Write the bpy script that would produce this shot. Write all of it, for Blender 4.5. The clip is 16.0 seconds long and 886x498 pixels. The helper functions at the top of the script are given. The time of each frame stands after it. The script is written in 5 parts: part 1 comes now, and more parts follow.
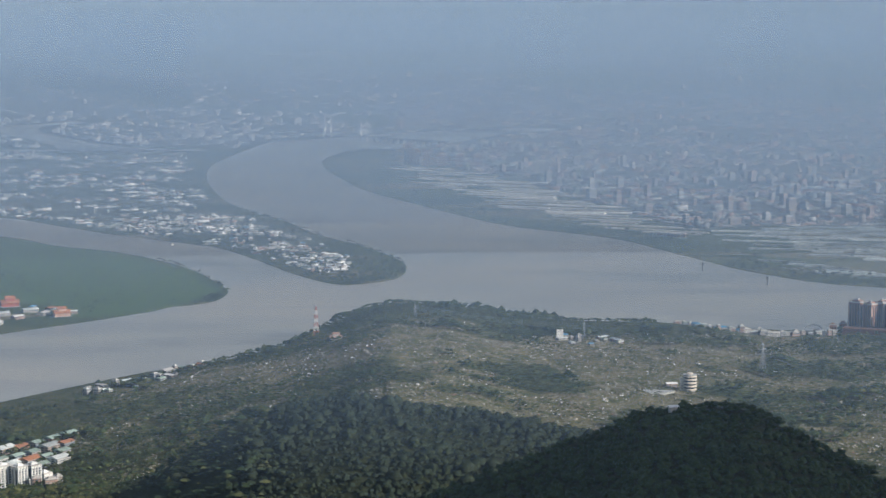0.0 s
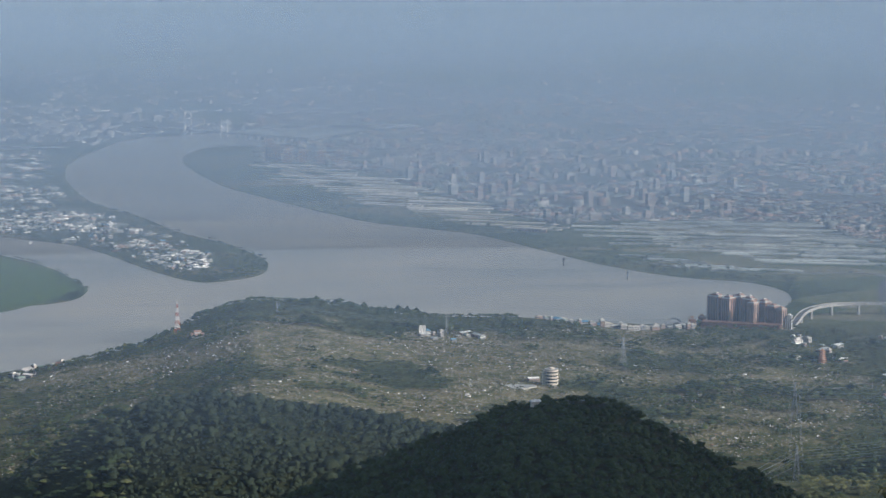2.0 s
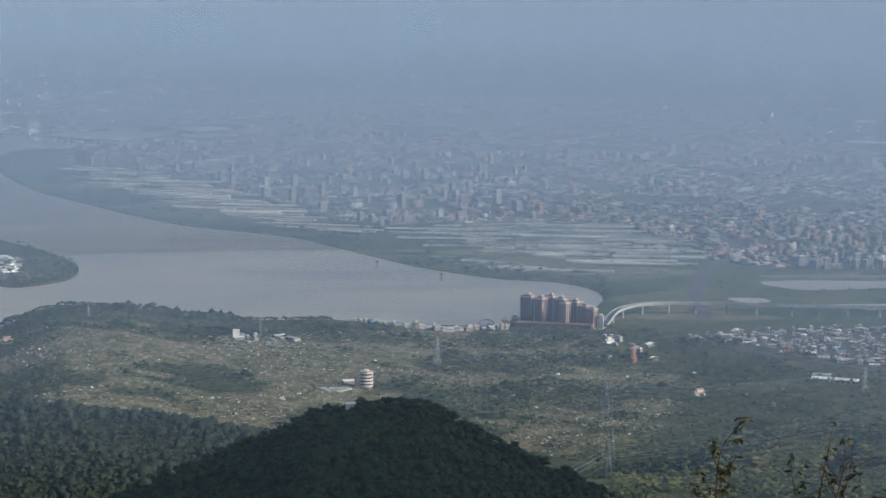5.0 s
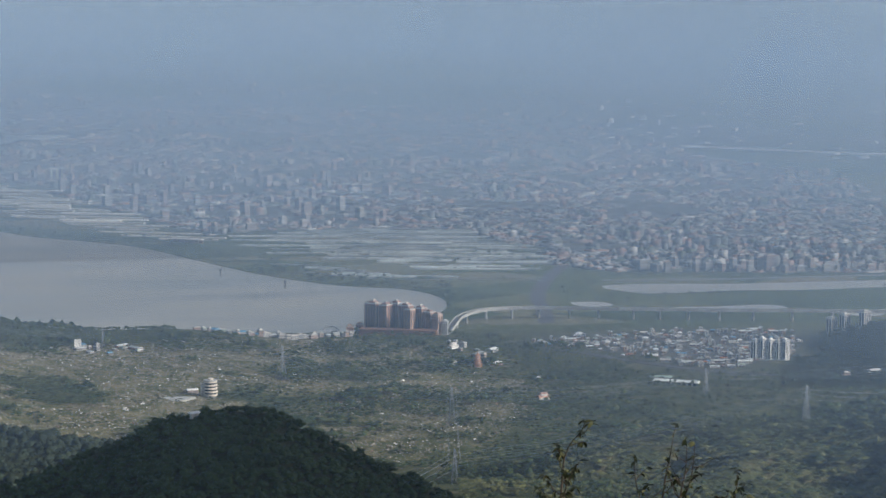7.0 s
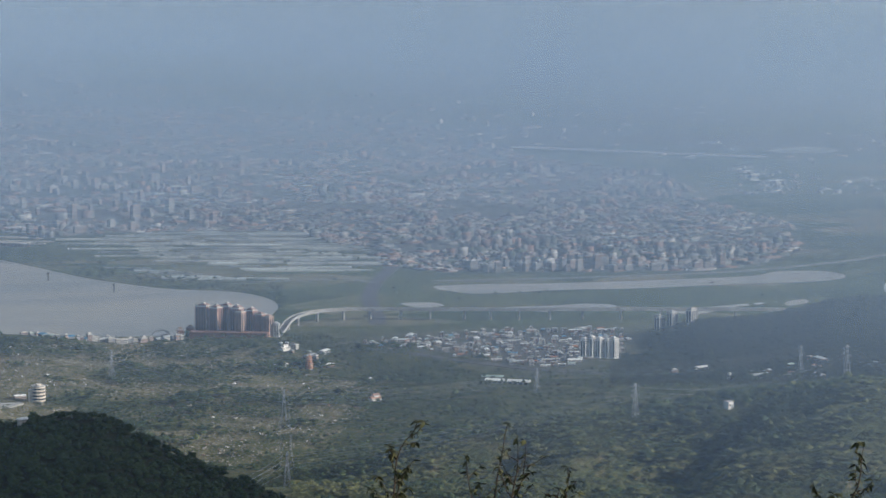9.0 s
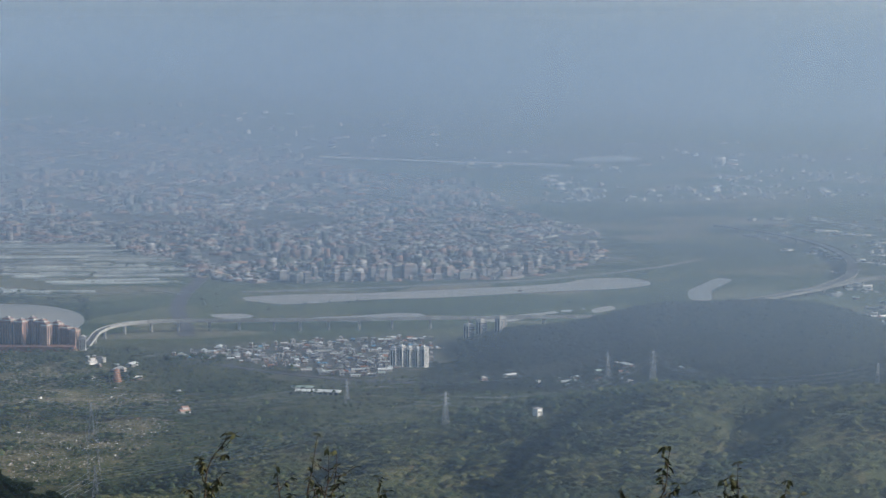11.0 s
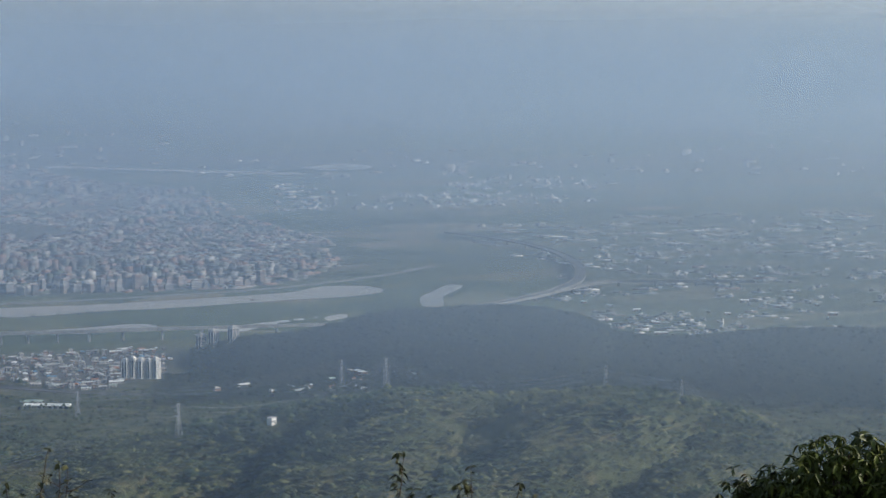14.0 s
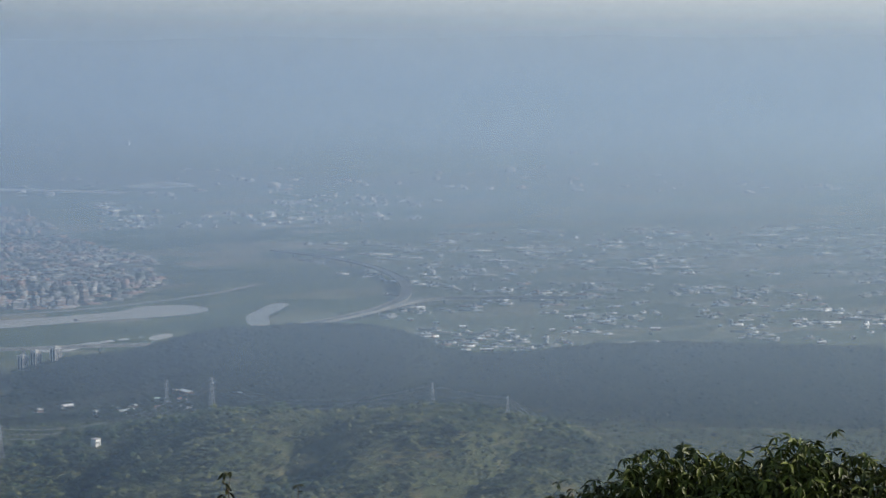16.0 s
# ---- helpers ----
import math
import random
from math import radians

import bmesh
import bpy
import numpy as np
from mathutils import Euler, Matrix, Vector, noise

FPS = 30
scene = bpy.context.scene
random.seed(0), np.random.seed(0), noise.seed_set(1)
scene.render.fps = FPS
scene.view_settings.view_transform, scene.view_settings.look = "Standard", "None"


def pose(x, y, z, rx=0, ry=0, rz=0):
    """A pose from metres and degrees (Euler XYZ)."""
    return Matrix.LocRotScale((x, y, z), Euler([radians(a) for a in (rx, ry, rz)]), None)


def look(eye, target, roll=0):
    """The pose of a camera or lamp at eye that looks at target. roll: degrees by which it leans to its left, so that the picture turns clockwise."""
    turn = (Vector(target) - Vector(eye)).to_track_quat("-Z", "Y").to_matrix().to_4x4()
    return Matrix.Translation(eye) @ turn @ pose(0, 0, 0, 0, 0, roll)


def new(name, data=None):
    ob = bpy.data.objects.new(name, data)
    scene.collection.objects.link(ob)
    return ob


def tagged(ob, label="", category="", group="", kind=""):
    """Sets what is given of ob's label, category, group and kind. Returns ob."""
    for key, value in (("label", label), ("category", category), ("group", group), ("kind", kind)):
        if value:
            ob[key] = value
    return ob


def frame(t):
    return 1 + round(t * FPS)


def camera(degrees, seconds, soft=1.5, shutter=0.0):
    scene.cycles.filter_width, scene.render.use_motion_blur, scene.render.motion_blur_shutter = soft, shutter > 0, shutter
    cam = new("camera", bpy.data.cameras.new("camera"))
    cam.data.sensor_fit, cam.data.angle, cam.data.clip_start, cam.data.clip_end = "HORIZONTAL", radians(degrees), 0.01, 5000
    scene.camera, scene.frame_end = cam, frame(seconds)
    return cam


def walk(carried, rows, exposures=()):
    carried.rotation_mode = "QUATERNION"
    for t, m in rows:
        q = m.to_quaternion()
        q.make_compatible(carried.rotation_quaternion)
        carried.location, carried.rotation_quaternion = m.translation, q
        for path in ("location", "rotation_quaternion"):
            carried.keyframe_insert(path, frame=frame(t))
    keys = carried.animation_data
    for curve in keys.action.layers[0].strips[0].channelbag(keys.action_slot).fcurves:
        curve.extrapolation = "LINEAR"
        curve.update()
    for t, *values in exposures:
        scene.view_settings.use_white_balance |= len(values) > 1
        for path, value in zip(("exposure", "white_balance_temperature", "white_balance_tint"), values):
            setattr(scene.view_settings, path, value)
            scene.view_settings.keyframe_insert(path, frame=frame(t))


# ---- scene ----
# ---------------------------------------------------------------- camera
H = 160.0                      # height of the lookout over the river
cam = camera(24.478, 16.0, soft=1.5)
PAN = (                        # seconds, bearing, tilt, lean in degrees
    (0.0, 0.000, -6.746, -0.387),
    (0.5, 1.076, -6.701, -0.325),
    (1.0, 2.086, -6.808, -0.309),
    (1.5, 3.000, -6.790, -0.291),
    (2.0, 3.897, -6.871, -0.260),
    (2.5, 4.608, -6.887, -0.200),
    (3.0, 5.111, -6.898, -0.193),
    (3.5, 5.829, -6.928, -0.209),
    (3.7, 6.161, -6.916, -0.112),
    (6.0, 11.574, -6.735, -0.129),
    (6.5, 12.560, -6.677, -0.066),
    (7.0, 13.562, -6.633, -0.071),
    (7.5, 14.633, -6.621, -0.065),
    (8.0, 15.890, -6.670, -0.060),
    (8.5, 17.109, -6.658, 0.023),
    (9.0, 18.332, -6.598, 0.039),
    (9.2, 18.797, -6.570, 0.053),
    (11.5, 25.208, -6.346, 0.169),
    (12.0, 26.633, -6.449, 0.196),
    (12.5, 27.840, -6.501, 0.195),
    (13.0, 29.018, -6.456, 0.227),
    (13.5, 30.073, -6.295, 0.206),
    (14.0, 31.267, -6.052, 0.247),
    (14.5, 32.438, -5.848, 0.263),
    (15.0, 33.683, -5.713, 0.324),
    (15.5, 34.889, -5.610, 0.344),
    (16.0, 36.168, -5.524, 0.413),
)
walk(cam, [(t, pose(0, 0, H, 90 + tilt, 0, -bearing) @ pose(0, 0, 0, 0, 0, lean)) for t, bearing, tilt, lean in PAN])
scene.view_settings.exposure = 0.25

# ---------------------------------------------------------------- world and sun
SUN_EL, SUN_AZ = 26.0, 118.0   # degrees; azimuth clockwise from the +y axis
world = bpy.data.worlds.new("sky")
scene.world = world
world.use_nodes = True
wn = world.node_tree
sky = wn.nodes.new("ShaderNodeTexSky")
sky.sky_type = "NISHITA"
sky.sun_disc = False
sky.sun_elevation, sky.sun_rotation = radians(SUN_EL), radians(SUN_AZ)
sky.altitude, sky.air_density, sky.dust_density = 600, 1.3, 2.5
back = wn.nodes["Background"]
back.inputs["Strength"].default_value = 0.13
wn.links.new(sky.outputs[0], back.inputs["Color"])
sun = new("sun", bpy.data.lights.new("sun", "SUN"))
sun.data.energy, sun.data.angle, sun.data.color = 4.6, radians(0.6), (1.0, 0.94, 0.86)
sa, se = radians(SUN_AZ), radians(SUN_EL)
sun.matrix_world = look((math.sin(sa) * math.cos(se) * 100, math.cos(sa) * math.cos(se) * 100, math.sin(se) * 100 + H), (0, 0, H))


# ---------------------------------------------------------------- small tools
rng = np.random.default_rng(7)


def at(az, r, z=0.0):
    """A place from bearing (degrees) and distance."""
    a = radians(az)
    return Vector((r * math.sin(a), r * math.cos(a), z))


def hashed(ix, iy, seed):
    n = np.sin(ix * 127.1 + iy * 311.7 + seed * 74.7) * 43758.5453
    return n - np.floor(n)


def vnoise(x, y, size, seed=0):
    """Smooth value noise, 0 to 1."""
    x, y = x / size, y / size
    ix, iy = np.floor(x), np.floor(y)
    fx, fy = x - ix, y - iy
    fx, fy = fx * fx * (3 - 2 * fx), fy * fy * (3 - 2 * fy)
    a, b = hashed(ix, iy, seed), hashed(ix + 1, iy, seed)
    c, d = hashed(ix, iy + 1, seed), hashed(ix + 1, iy + 1, seed)
    return (a * (1 - fx) + b * fx) * (1 - fy) + (c * (1 - fx) + d * fx) * fy


def fnoise(x, y, size, seed=0):
    return (vnoise(x, y, size, seed) * 4 + vnoise(x, y, size / 2.1, seed + 1) * 2 + vnoise(x, y, size / 4.3, seed + 2)) / 7


def smooth(points, n=6):
    """A closed Catmull-Rom outline through bearing/distance points, as x, y."""
    p = np.array([at(*q).xy for q in points])
    out = []
    for i in range(len(p)):
        a, b, c, d = p[i - 1], p[i], p[(i + 1) % len(p)], p[(i + 2) % len(p)]
        for t in np.arange(n) / n:
            out.append(0.5 * (2 * b + (c - a) * t + (2 * a - 5 * b + 4 * c - d) * t * t + (3 * b - a - 3 * c + d) * t ** 3))
    return np.array(out)


def inside(x, y, poly):
    res = np.zeros(np.shape(x), bool)
    for (x0, y0), (x1, y1) in zip(poly, np.roll(poly, -1, 0)):
        if y0 != y1:
            res ^= ((y0 > y) != (y1 > y)) & (x < (x1 - x0) * (y - y0) / (y1 - y0) + x0)
    return res


def edge_distance(x, y, poly):
    best = np.full(np.shape(x), 1e9)
    for p, q in zip(poly, np.roll(poly, -1, 0)):
        dx, dy = q - p
        t = np.clip(((x - p[0]) * dx + (y - p[1]) * dy) / (dx * dx + dy * dy + 1e-9), 0, 1)
        best = np.minimum(best, np.hypot(x - p[0] - t * dx, y - p[1] - t * dy))
    return best


def smax(a, b, k=6.0):
    h = np.clip(0.5 + 0.5 * (a - b) / k, 0, 1)
    return a * h + b * (1 - h) + k * h * (1 - h)


def step(a, b, x):
    t = np.clip((x - a) / (b - a), 0, 1)
    return t * t * (3 - 2 * t)


def mesh_of(name, verts, faces, material, smooth_shade=False):
    me = bpy.data.meshes.new(name)
    me.from_pydata([tuple(v) for v in verts], [], [tuple(f) for f in faces])
    if material:
        me.materials.append(material)
    if smooth_shade:
        me.shade_smooth()
    return me


def fast_mesh(name, verts, faces, material, smooth_shade=False):
    """A mesh from an array of places and an array of equal-sided faces."""
    me = bpy.data.meshes.new(name)
    verts, faces = np.asarray(verts, np.float32), np.asarray(faces, np.int32)
    k = faces.shape[1]
    me.vertices.add(len(verts))
    me.vertices.foreach_set("co", verts.ravel())
    me.loops.add(faces.size)
    me.loops.foreach_set("vertex_index", faces.ravel())
    me.polygons.add(len(faces))
    me.polygons.foreach_set("loop_start", np.arange(0, faces.size, k, dtype=np.int32))
    me.update(calc_edges=True)
    me.validate()
    me.materials.append(material)
    if smooth_shade:
        me.shade_smooth()
    return me


def part(name, bm, material, parent, label=""):
    """Links a bmesh as one mesh under a thing or a part."""
    me = bpy.data.meshes.new(name)
    bm.to_mesh(me)
    bm.free()
    me.materials.append(material)
    ob = new(name, me)
    ob.parent = parent
    return tagged(ob, label)


def child(name, me, parent, m=None, label=""):
    ob = new(name, me)
    ob.parent = parent
    if m is not None:
        ob.matrix_basis = m
    return tagged(ob, label)


def box(bm, x0, x1, y0, y1, z0, z1, bevel=0.0):
    v = [bm.verts.new(p) for p in ((x0, y0, z0), (x1, y0, z0), (x1, y1, z0), (x0, y1, z0), (x0, y0, z1), (x1, y0, z1), (x1, y1, z1), (x0, y1, z1))]
    for f in ((3, 2, 1, 0), (4, 5, 6, 7), (0, 1, 5, 4), (1, 2, 6, 5), (2, 3, 7, 6), (3, 0, 4, 7)):
        bm.faces.new([v[i] for i in f])
    return bm


def boxes(*dims):
    bm = bmesh.new()
    for d in dims:
        box(bm, *d)
    return bm


def bar(bm, p, q, w):
    """A square bar from p to q."""
    p, q = Vector(p), Vector(q)
    d = (q - p).normalized()
    u = d.cross(Vector((0, 0, 1)) if abs(d.z) < 0.9 else Vector((1, 0, 0))).normalized() * w / 2
    v = d.cross(u).normalized() * w / 2
    r = [bm.verts.new(e + a * u + b * v) for e in (p, q) for a, b in ((-1, -1), (1, -1), (1, 1), (-1, 1))]
    for f in ((0, 1, 5, 4), (1, 2, 6, 5), (2, 3, 7, 6), (3, 0, 4, 7), (3, 2, 1, 0), (4, 5, 6, 7)):
        bm.faces.new([r[i] for i in f])
    return bm


def prism(bm, outline, z0, z1):
    """An upright prism over an outline of x, y."""
    lo = [bm.verts.new((x, y, z0)) for x, y in outline]
    hi = [bm.verts.new((x, y, z1)) for x, y in outline]
    n = len(lo)
    for i in range(n):
        bm.faces.new((lo[i], lo[(i + 1) % n], hi[(i + 1) % n], hi[i]))
    bm.faces.new(hi)
    bm.faces.new(lo[::-1])
    return bm


def ring(r, n, turn=0.0):
    return [(r * math.cos(2 * math.pi * i / n + turn), r * math.sin(2 * math.pi * i / n + turn)) for i in range(n)]


def thing(name, place, rz=0.0, label="", category="", group="", scale=1.0):
    ob = new(name)
    ob.empty_display_size = 0.5
    ob.matrix_world = pose(*place, 0, 0, rz) @ Matrix.Diagonal((scale, scale, scale, 1))
    return tagged(ob, label, category, group)


# ---------------------------------------------------------------- materials
def shader(name, rough=0.8, spec=0.3, metal=0.0):
    m = bpy.data.materials.new(name)
    m.use_nodes = True
    b = m.node_tree.nodes["Principled BSDF"]
    b.inputs["Roughness"].default_value = rough
    b.inputs["Specular IOR Level"].default_value = spec
    b.inputs["Metallic"].default_value = metal
    return m, m.node_tree.nodes, m.node_tree.links, b


def ramp(nodes, stops, constant=False):
    r = nodes.new("ShaderNodeValToRGB")
    e = r.color_ramp.elements
    if constant:
        r.color_ramp.interpolation = "CONSTANT"
    while len(e) < len(stops):
        e.new(0.5)
    for el, (p, c) in zip(e, stops):
        el.position, el.color = p, (*c, 1)
    return r


def noise_node(nodes, links, size, detail=4, rough=0.6):
    g = nodes.new("ShaderNodeNewGeometry")
    n = nodes.new("ShaderNodeTexNoise")
    n.inputs["Scale"].default_value, n.inputs["Detail"].default_value, n.inputs["Roughness"].default_value = 1 / size, detail, rough
    links.new(g.outputs["Position"], n.inputs["Vector"])
    return n


def mixed(nodes, links, fac, a, b, kind="MIX"):
    m = nodes.new("ShaderNodeMix")
    m.data_type, m.blend_type = "RGBA", kind
    for sock, v in ((m.inputs[0], fac), (m.inputs[6], a), (m.inputs[7], b)):
        if isinstance(v, (int, float)):
            sock.default_value = v
        elif isinstance(v, tuple):
            sock.default_value = (*v, 1)
        else:
            links.new(v, sock)
    return m.outputs[2]


def bumped(nodes, links, b, height, strength, dist):
    k = nodes.new("ShaderNodeBump")
    k.inputs["Strength"].default_value, k.inputs["Distance"].default_value = strength, dist
    links.new(height, k.inputs["Height"])
    links.new(k.outputs[0], b.inputs["Normal"])


def two_tone(name, stops, size, fine, rough=0.8, spec=0.3, bump=0.0, metal=0.0, island=0.0, obj=0.0):
    """Base colour from coarse noise, broken up by fine noise; may vary from island to island or object to object."""
    m, nodes, links, b = shader(name, rough, spec, metal)
    coarse, grain = noise_node(nodes, links, size), noise_node(nodes, links, fine, 5, 0.7)
    r = ramp(nodes, stops)
    links.new(coarse.outputs["Fac"], r.inputs[0])
    g = ramp(nodes, [(0.3, (0.62, 0.62, 0.62)), (0.7, (1.25, 1.25, 1.25))])
    links.new(grain.outputs["Fac"], g.inputs[0])
    c = mixed(nodes, links, 1.0, r.outputs[0], g.outputs[0], "MULTIPLY")
    for amount, node, out in ((island, "ShaderNodeNewGeometry", "Random Per Island"), (obj, "ShaderNodeObjectInfo", "Random")):
        if amount:
            i = nodes.new(node)
            v = ramp(nodes, [(0.0, (1 - amount,) * 3), (1.0, (1 + amount,) * 3)])
            links.new(i.outputs[out], v.inputs[0])
            c = mixed(nodes, links, 1.0, c, v.outputs[0], "MULTIPLY")
    links.new(c, b.inputs["Base Color"])
    if bump:
        bumped(nodes, links, b, grain.outputs["Fac"], 1.0, bump)
    return m


def plain_paint(name, colour, rough=0.7, spec=0.4, size=2.0, metal=0.0, obj=0.0):
    d = tuple(c * 0.72 for c in colour)
    return two_tone(name, [(0.3, d), (0.6, colour)], size, size / 6, rough, spec, 0.0, metal, 0.0, obj)


def facade(name, colours, storey=0.8, bay=0.9, glass=(0.06, 0.08, 0.10), by_object=False):
    """Rendered walls of many hues with rows of dark window openings, for buildings far off; roofs stay plain."""
    m, nodes, links, b = shader(name, 0.75, 0.3)
    i = nodes.new("ShaderNodeObjectInfo" if by_object else "ShaderNodeNewGeometry")
    r = ramp(nodes, [(k / len(colours), c) for k, c in enumerate(colours)], True)
    links.new(i.outputs["Random" if by_object else "Random Per Island"], r.inputs[0])
    g = nodes.new("ShaderNodeNewGeometry")
    sx = nodes.new("ShaderNodeSeparateXYZ")
    links.new(g.outputs["Position"], sx.inputs[0])
    add = nodes.new("ShaderNodeMath")
    links.new(sx.outputs[0], add.inputs[0])
    links.new(sx.outputs[1], add.inputs[1])
    cx = nodes.new("ShaderNodeCombineXYZ")
    links.new(add.outputs[0], cx.inputs[0])
    links.new(sx.outputs[2], cx.inputs[1])
    br = nodes.new("ShaderNodeTexBrick")
    br.offset = 0.0
    br.inputs["Scale"].default_value = 1.0
    br.inputs["Brick Width"].default_value, br.inputs["Row Height"].default_value = bay, storey
    br.inputs["Mortar Size"].default_value, br.inputs["Mortar Smooth"].default_value = 0.16, 0.1
    br.inputs["Color1"].default_value = br.inputs["Color2"].default_value = (1, 1, 1, 1)
    br.inputs["Mortar"].default_value = (0, 0, 0, 1)
    links.new(cx.outputs[0], br.inputs["Vector"])
    sn = nodes.new("ShaderNodeSeparateXYZ")
    links.new(g.outputs["Normal"], sn.inputs[0])
    up = nodes.new("ShaderNodeMath")
    up.operation = "LESS_THAN"
    up.inputs[1].default_value = 0.5
    links.new(sn.outputs[2], up.inputs[0])
    mul = nodes.new("ShaderNodeMath")
    mul.operation = "MULTIPLY"
    links.new(br.outputs["Color"], mul.inputs[0])
    links.new(up.outputs[0], mul.inputs[1])
    n = noise_node(nodes, links, 1.5)
    gr = ramp(nodes, [(0.3, (0.7, 0.7, 0.7)), (0.7, (1.1, 1.1, 1.1))])
    links.new(n.outputs["Fac"], gr.inputs[0])
    wall = mixed(nodes, links, 1.0, r.outputs[0], gr.outputs[0], "MULTIPLY")
    links.new(mixed(nodes, links, mul.outputs[0], wall, glass), b.inputs["Base Color"])
    return m


def foliage(name, dark, light, size=6.0, fine=0.5, bump=0.16, island=0.2):
    return two_tone(name, [(0.3, dark), (0.7, light)], size, fine, 0.75, 0.15, bump, 0.0, island)


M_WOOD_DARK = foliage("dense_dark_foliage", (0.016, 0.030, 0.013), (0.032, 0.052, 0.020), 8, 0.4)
M_WOOD = foliage("woodland_foliage", (0.016, 0.030, 0.014), (0.044, 0.060, 0.024), 18, 0.5, island=0.4)
M_WOOD_OLIVE = foliage("scrub_foliage", (0.044, 0.060, 0.023), (0.112, 0.112, 0.046), 26, 0.5, island=0.3)
# shade on the spur and the low hill is darkened into this colour
M_FOREST_SHADED = foliage("shaded_forest_foliage", (0.012, 0.020, 0.012), (0.024, 0.034, 0.018), 30, 0.8)
M_CONCRETE = plain_paint("weathered_concrete", (0.36, 0.36, 0.34), 0.85, 0.2, 6)
M_PALE = plain_paint("pale_render", (0.50, 0.48, 0.45), 0.8, 0.3, 3, 0, 0.2)
M_WHITE = plain_paint("white_paint", (0.76, 0.75, 0.72), 0.6, 0.4, 3)
M_CREAM = plain_paint("cream_render", (0.62, 0.55, 0.46), 0.7, 0.3, 3)
M_BRICK = plain_paint("red_brown_tile", (0.27, 0.14, 0.10), 0.6, 0.4, 4)
M_BRICK_PALE = plain_paint("pinkish_tile", (0.42, 0.27, 0.21), 0.6, 0.4, 4)
M_GLASS = shader("dark_window_glass", 0.12, 0.6)[0]
M_GLASS.node_tree.nodes["Principled BSDF"].inputs["Base Color"].default_value = (0.03, 0.045, 0.055, 1)
M_STEEL = plain_paint("galvanised_steel", (0.27, 0.29, 0.31), 0.45, 0.5, 2, 0.35)
M_ORANGE = plain_paint("orange_roof_tile", (0.38, 0.17, 0.09), 0.6, 0.4, 2)
M_RED = plain_paint("red_paint", (0.36, 0.11, 0.08), 0.6, 0.4, 2)
M_BLUE = plain_paint("blue_sheet_metal", (0.10, 0.30, 0.48), 0.5, 0.5, 3)
M_ROOF = two_tone("sheet_metal_roof", [(0.3, (0.34, 0.38, 0.37)), (0.65, (0.62, 0.63, 0.60))], 9, 0.8, 0.5, 0.4, 0, 0, 0, 0.35)
M_ROOF_GREEN = plain_paint("faded_green_roof", (0.30, 0.38, 0.32), 0.6, 0.4, 3, 0, 0.2)
M_ASPHALT = plain_paint("asphalt", (0.095, 0.097, 0.098), 0.9, 0.2, 5)
# brighter film for the upper field, warm sunlight put into its colour
M_FILM_SUNLIT = two_tone("sunlit_field_covers", [(0.3, (0.36, 0.35, 0.31)), (0.7, (0.76, 0.72, 0.64))], 30, 2, 0.5, 0.4, 0, 0, 0, 0.4)
M_DYKE = plain_paint("grey_dyke_paving", (0.20, 0.20, 0.185), 0.9, 0.2, 5)
M_FILM = two_tone("greenhouse_film", [(0.3, (0.22, 0.25, 0.24)), (0.7, (0.50, 0.52, 0.49))], 26, 2, 0.35, 0.5, 0, 0, 0, 0.45)
M_WALLS = facade("town_walls", [(0.20, 0.185, 0.17), (0.27, 0.24, 0.22), (0.27, 0.165, 0.125), (0.11, 0.12, 0.125), (0.42, 0.41, 0.39), (0.30, 0.19, 0.15), (0.15, 0.165, 0.16), (0.21, 0.135, 0.11), (0.08, 0.10, 0.075), (0.22, 0.23, 0.24), (0.07, 0.09, 0.06)], 0.8, 1.6, (0.10, 0.105, 0.11))
M_BLOCKS_OB = facade("apartment_walls", [(0.24, 0.18, 0.155), (0.30, 0.21, 0.175), (0.20, 0.20, 0.21), (0.37, 0.35, 0.33), (0.25, 0.155, 0.125), (0.18, 0.165, 0.16)], 0.8, 1.3, by_object=True)
M_FAR = facade("far_town_walls", [(0.30, 0.29, 0.28), (0.20, 0.21, 0.20), (0.40, 0.39, 0.37), (0.10, 0.13, 0.10), (0.28, 0.21, 0.18), (0.36, 0.35, 0.34), (0.14, 0.16, 0.16), (0.66, 0.65, 0.63)], 1.6, 3.0, (0.2, 0.21, 0.22))
M_WALLS_OB = facade("house_walls", [(0.34, 0.32, 0.30), (0.46, 0.44, 0.41), (0.34, 0.22, 0.17), (0.26, 0.27, 0.28), (0.54, 0.52, 0.49), (0.36, 0.28, 0.23)], by_object=True)

SKY_STOPS = [(0.0, (0.118, 0.165, 0.220)), (0.30, (0.154, 0.206, 0.262)), (0.50, (0.19, 0.244, 0.302)), (0.75, (0.26, 0.315, 0.37)), (1.0, (0.34, 0.39, 0.43))]
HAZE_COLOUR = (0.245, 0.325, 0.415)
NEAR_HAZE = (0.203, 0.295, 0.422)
HAZE_SHEETS = (                       # height, inner radius, greatest share, depth, colour, thickening to the right for sunward glow
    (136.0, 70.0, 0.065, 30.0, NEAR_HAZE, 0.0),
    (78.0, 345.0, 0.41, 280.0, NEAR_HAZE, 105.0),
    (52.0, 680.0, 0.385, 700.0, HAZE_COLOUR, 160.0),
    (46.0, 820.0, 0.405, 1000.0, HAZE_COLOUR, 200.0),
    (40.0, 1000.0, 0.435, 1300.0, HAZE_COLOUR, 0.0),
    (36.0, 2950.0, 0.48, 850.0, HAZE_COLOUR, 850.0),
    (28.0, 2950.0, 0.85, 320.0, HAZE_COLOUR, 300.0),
)
